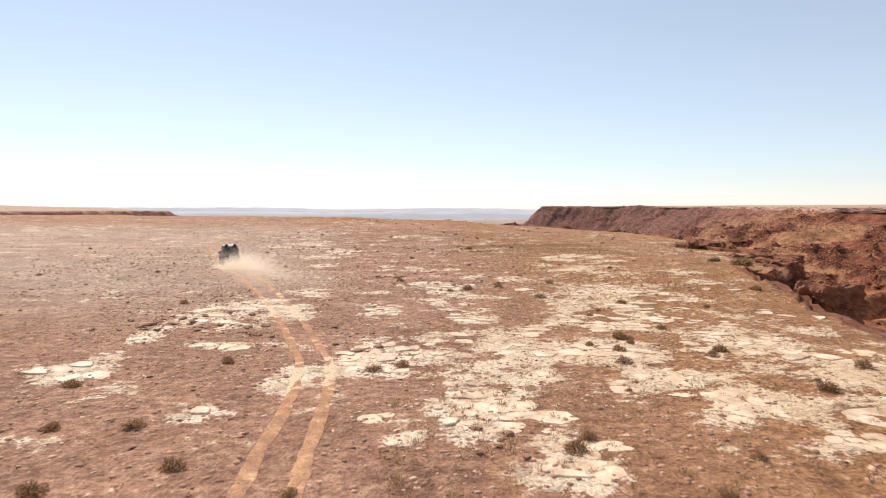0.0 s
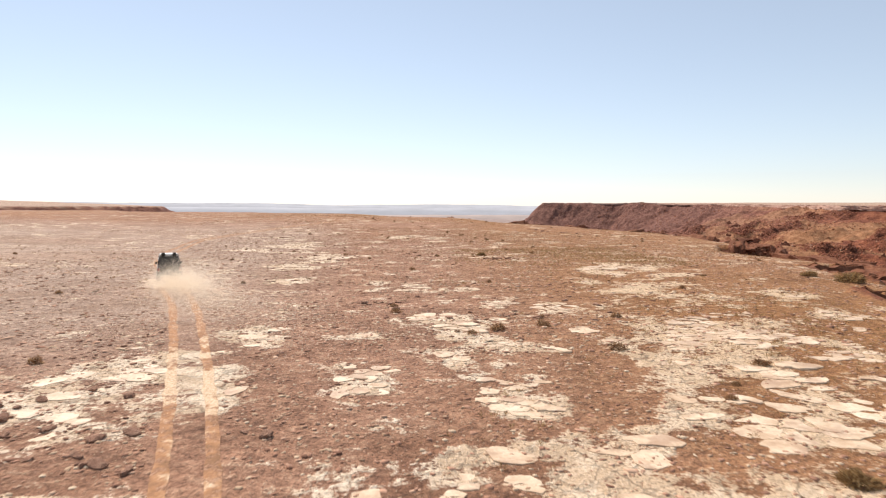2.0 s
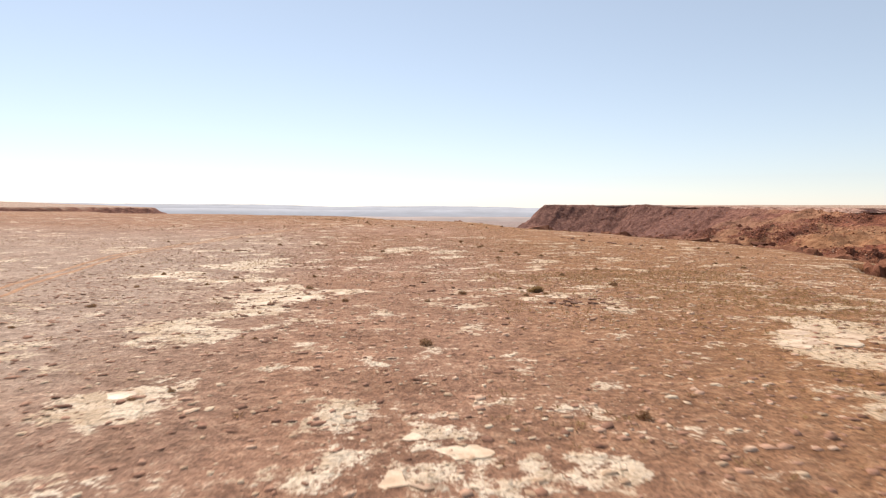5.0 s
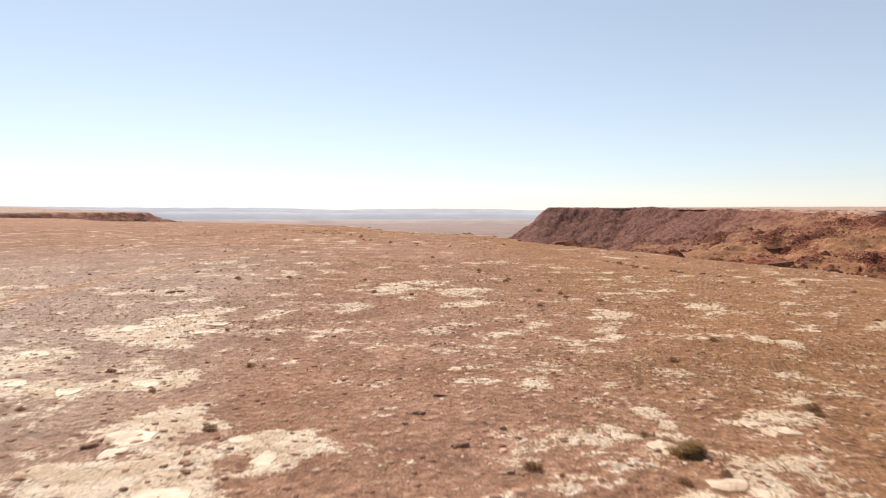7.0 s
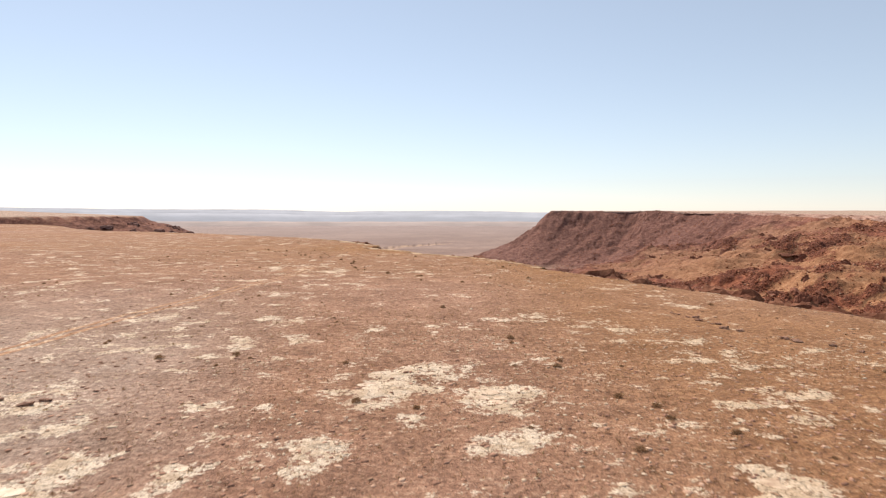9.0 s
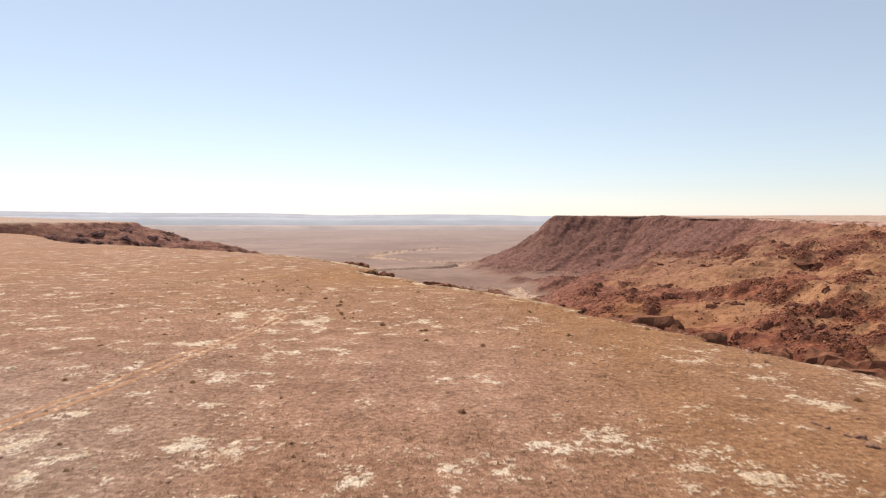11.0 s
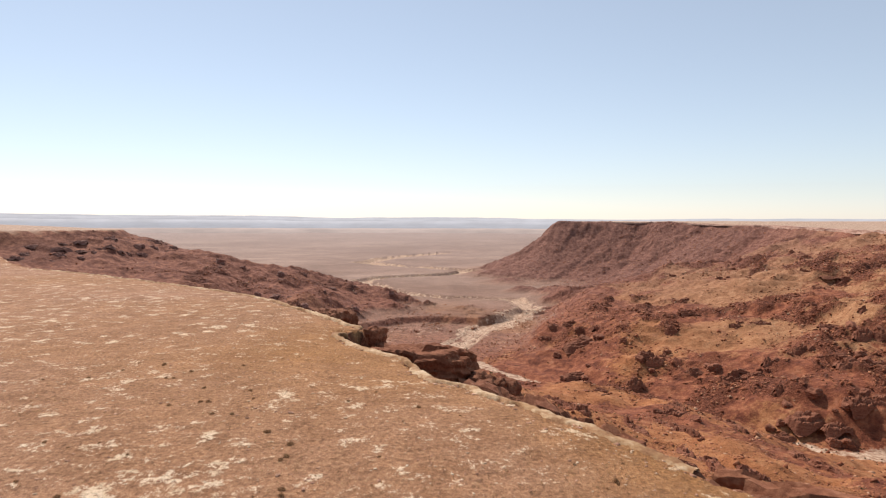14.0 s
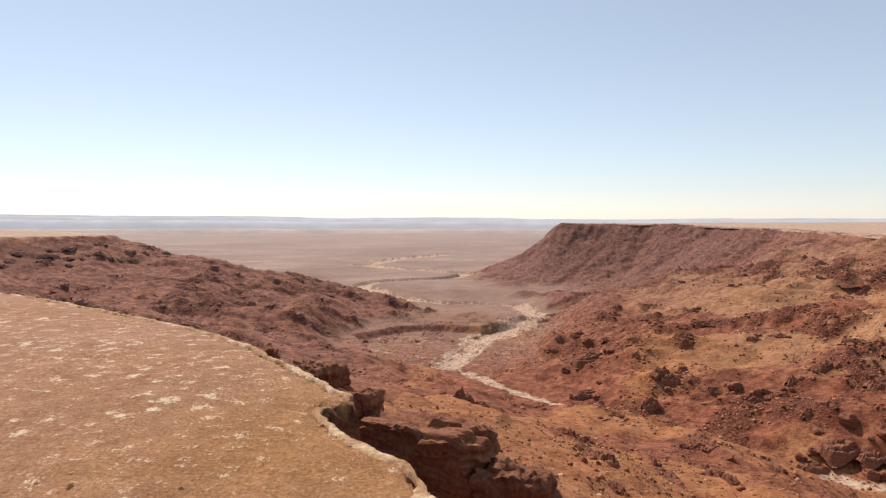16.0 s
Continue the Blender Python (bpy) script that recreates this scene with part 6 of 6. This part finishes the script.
tagged(scatter("dust_cloud", [(np.array([(1, 0, 0), (-0.5, 0.87, 0), (-0.5, -0.87, 0)]), np.array([(0, 1, 2)]))],
               np.column_stack([wx, wy, ground_z(wx, wy) + 0.03 + up]), np.repeat(grain[:, None], 3, 1), RNG.uniform(0, 6.28, count), RNG.uniform(0, 6.28, count), M_DUST),
       "tan dust cloud trailing behind the car", "dust", kind="stuff")

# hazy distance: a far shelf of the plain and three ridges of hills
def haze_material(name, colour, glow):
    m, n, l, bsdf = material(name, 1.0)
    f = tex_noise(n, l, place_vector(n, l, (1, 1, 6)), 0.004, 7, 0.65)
    # pale colour and faint emission paint the air's haze onto the ridges
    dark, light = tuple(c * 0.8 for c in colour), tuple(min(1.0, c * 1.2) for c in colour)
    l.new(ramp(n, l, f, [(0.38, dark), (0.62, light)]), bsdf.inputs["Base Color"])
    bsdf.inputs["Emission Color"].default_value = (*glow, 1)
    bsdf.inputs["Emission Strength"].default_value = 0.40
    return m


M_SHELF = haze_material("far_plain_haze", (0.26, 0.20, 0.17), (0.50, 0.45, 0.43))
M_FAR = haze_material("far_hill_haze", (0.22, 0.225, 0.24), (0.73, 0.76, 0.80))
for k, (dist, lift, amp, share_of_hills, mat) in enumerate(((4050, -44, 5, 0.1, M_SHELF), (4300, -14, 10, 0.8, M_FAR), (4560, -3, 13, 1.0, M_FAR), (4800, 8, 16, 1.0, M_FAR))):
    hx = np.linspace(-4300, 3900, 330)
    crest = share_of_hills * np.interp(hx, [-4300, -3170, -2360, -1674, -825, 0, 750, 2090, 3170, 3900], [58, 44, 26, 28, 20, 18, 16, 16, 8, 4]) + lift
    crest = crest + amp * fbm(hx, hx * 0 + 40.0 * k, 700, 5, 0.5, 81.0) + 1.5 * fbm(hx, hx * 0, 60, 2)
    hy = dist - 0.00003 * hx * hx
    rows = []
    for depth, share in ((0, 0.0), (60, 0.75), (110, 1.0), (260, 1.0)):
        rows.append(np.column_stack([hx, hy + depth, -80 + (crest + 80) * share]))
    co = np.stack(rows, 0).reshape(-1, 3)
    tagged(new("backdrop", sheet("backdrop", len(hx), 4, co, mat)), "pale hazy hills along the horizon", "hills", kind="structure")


# ---- small things on the plateau ----
tufts("dry_grass", 6500, (0, 24, 82, 116), 0.10, 0.30, M_GRASS, "dry yellow grass tufts on a pale stony rise", -0.05, [tuft(k, 10, 0.8, 0.05) for k in range(8)])
tufts("dry_grass", 12000, (-26, 26, 104, 172), 0.10, 0.26, M_SHRUB, "thin brown dry grass on stony ground", 0.0, [tuft(30 + k, 8, 0.45, 0.05) for k in range(6)])


def flat_stone(name, x, y, size, turn, label, group, low=0.35, high=0.7):
    z = float(ground_z(np.array([x]), np.array([y]))[0])
    ob = new(name, stone_data[random.randrange(6)])
    ob.matrix_basis = pose(x, y, z + size * 0.2, random.uniform(-10, 10), random.uniform(-10, 10), turn) @ Matrix.Diagonal((size * random.uniform(1.1, 2.0), size, size * random.uniform(low, high), 1))
    return tagged(ob, label, "stone", group)


for cx, cy, wide, deep, many in ((4.4, 91.4, 2.2, 2.0, 34), (-27.5, 231, 3.5, 5, 22), (-20.5, 217, 2.0, 5, 12)):
    for k in range(many):
        flat_stone("stone", random.gauss(cx, wide * 0.6), random.gauss(cy, deep * 0.6), 0.05 + 0.15 * random.random() ** 2, random.uniform(0, 360), "dark red-brown stone lying on the stony plateau", "stones on the plateau")

DARK_STONES = [(-30.7, 138.4, 0.29), (-30.1, 139.4, 0.25), (-32.9, 139.4, 0.20), (-19.7, 125.0, 0.18), (-18.8, 124.8, 0.14), (-35.9, 141.1, 0.11), (-18.4, 122.7, 0.10), (-17.7, 122.6, 0.10), (-23.6, 133.6, 0.14), (-24.2, 131.1, 0.12), (-22.0, 150.4, 0.15), (-20.7, 150.5, 0.13), (-27.5, 149.3, 0.15), (-23.3, 118.1, 0.10), (-22.9, 119.1, 0.10), (-12.9, 126.6, 0.10)]
for x, y, size in DARK_STONES:
    flat_stone("stone", x, y, size, random.gauss(0, 25), "flat dark red-brown stone lying on the stony plateau", "stones on the plateau")

# a low broken ledge of flat stones a little inside the brink
STEP_LINE = [(18.2, 171.0), (19.0, 169.3), (20.1, 165.1), (21.4, 161.8), (23.1, 159.6), (24.3, 156.9), (26.5, 155.3), (29.0, 152.0)]
for (x0, y0), (x1, y1) in zip(STEP_LINE, STEP_LINE[1:]):
    length = math.hypot(x1 - x0, y1 - y0)
    for k in range(int(length / 0.55)):
        if random.random() > 0.5:
            u = (k + random.random()) * 0.55 / length
            flat_stone("ledge_stone", x0 + (x1 - x0) * u + random.gauss(0, 0.4), y0 + (y1 - y0) * u, random.uniform(0.10, 0.30),
                       math.degrees(math.atan2(y1 - y0, x1 - x0)) + random.gauss(0, 18), "flat dark red stone in a low broken ledge", "stones of the low ledge", 0.5, 0.9)

# shrubs standing out on the pale ground: x, y, half width
SHRUBS_C = [(-22.3, 151.3, 0.30), (-21.1, 150.6, 0.30), (-27.5, 149.4, 0.34), (-34.3, 154.6, 0.33), (-32.1, 157.0, 0.30), (-37.7, 162.7, 0.33),
             (-22.9, 148.3, 0.30), (-17.3, 158.5, 0.30), (-17.1, 165.8, 0.30), (-16.5, 163.7, 0.30), (-29.0, 161.8, 0.30), (-31.6, 165.6, 0.30),
             (-38.9, 198.3, 0.35), (-45.4, 207.9, 0.33), (-28.0, 187.7, 0.34), (-42.1, 214.6, 0.36), (-60.1, 228.7, 0.44), (-35.4, 234.7, 0.47),
             (-34.5, 234.7, 0.47), (-32.7, 230.7, 0.45), (-30.6, 230.6, 0.45), (-41.5, 248.0, 0.53), (-46.6, 251.7, 0.42), (-43.1, 244.4, 0.39),
             (-42.2, 244.4, 0.39), (-22.5, 219.9, 0.49), (-22.9, 219.1, 0.48), (-21.2, 212.6, 0.44), (-20.5, 210.1, 0.34), (-19.4, 210.4, 0.34),
             (-58.9, 221.8, 0.40)]
SHRUBS_D = [(3.4, 97.0, 0.6), (3.7, 95.4, 0.4), (2.4, 99.0, 0.3), (10.0, 101.4, 0.35), (6.8, 88.4, 0.3), (28.3, 119.2, 0.45), (27.4, 124.2, 0.4)]
for k, (x, y, s) in enumerate(SHRUBS_C + SHRUBS_D):
    z = float(ground_z(np.array([x]), np.array([y]))[0])
    ob = copy_thing(shrub_kinds[k % 5], pose(x, y, z - 0.02, 0, 0, random.uniform(0, 360)))
    ob.scale = (s, s, s * random.uniform(0.75, 1.05))
STRAW = [(31.2, 70.5, 1.7), (29.6, 73.5, 1.0), (8.6, 33.5, 0.8), (3.3, 97.2, 0.95), (24.0, 52.0, 0.8)]
for k, (x, y, s) in enumerate(STRAW):
    ob = shrub(20 + k, 900, M_GRASS, "wide straw-coloured tussock at the edge of pale ground")
    ob.matrix_basis = pose(x, y, float(ground_z(np.array([x]), np.array([y]))[0]) - 0.03, 0, 0, 70 * k)
    ob.scale = (s, s, s * 0.7)
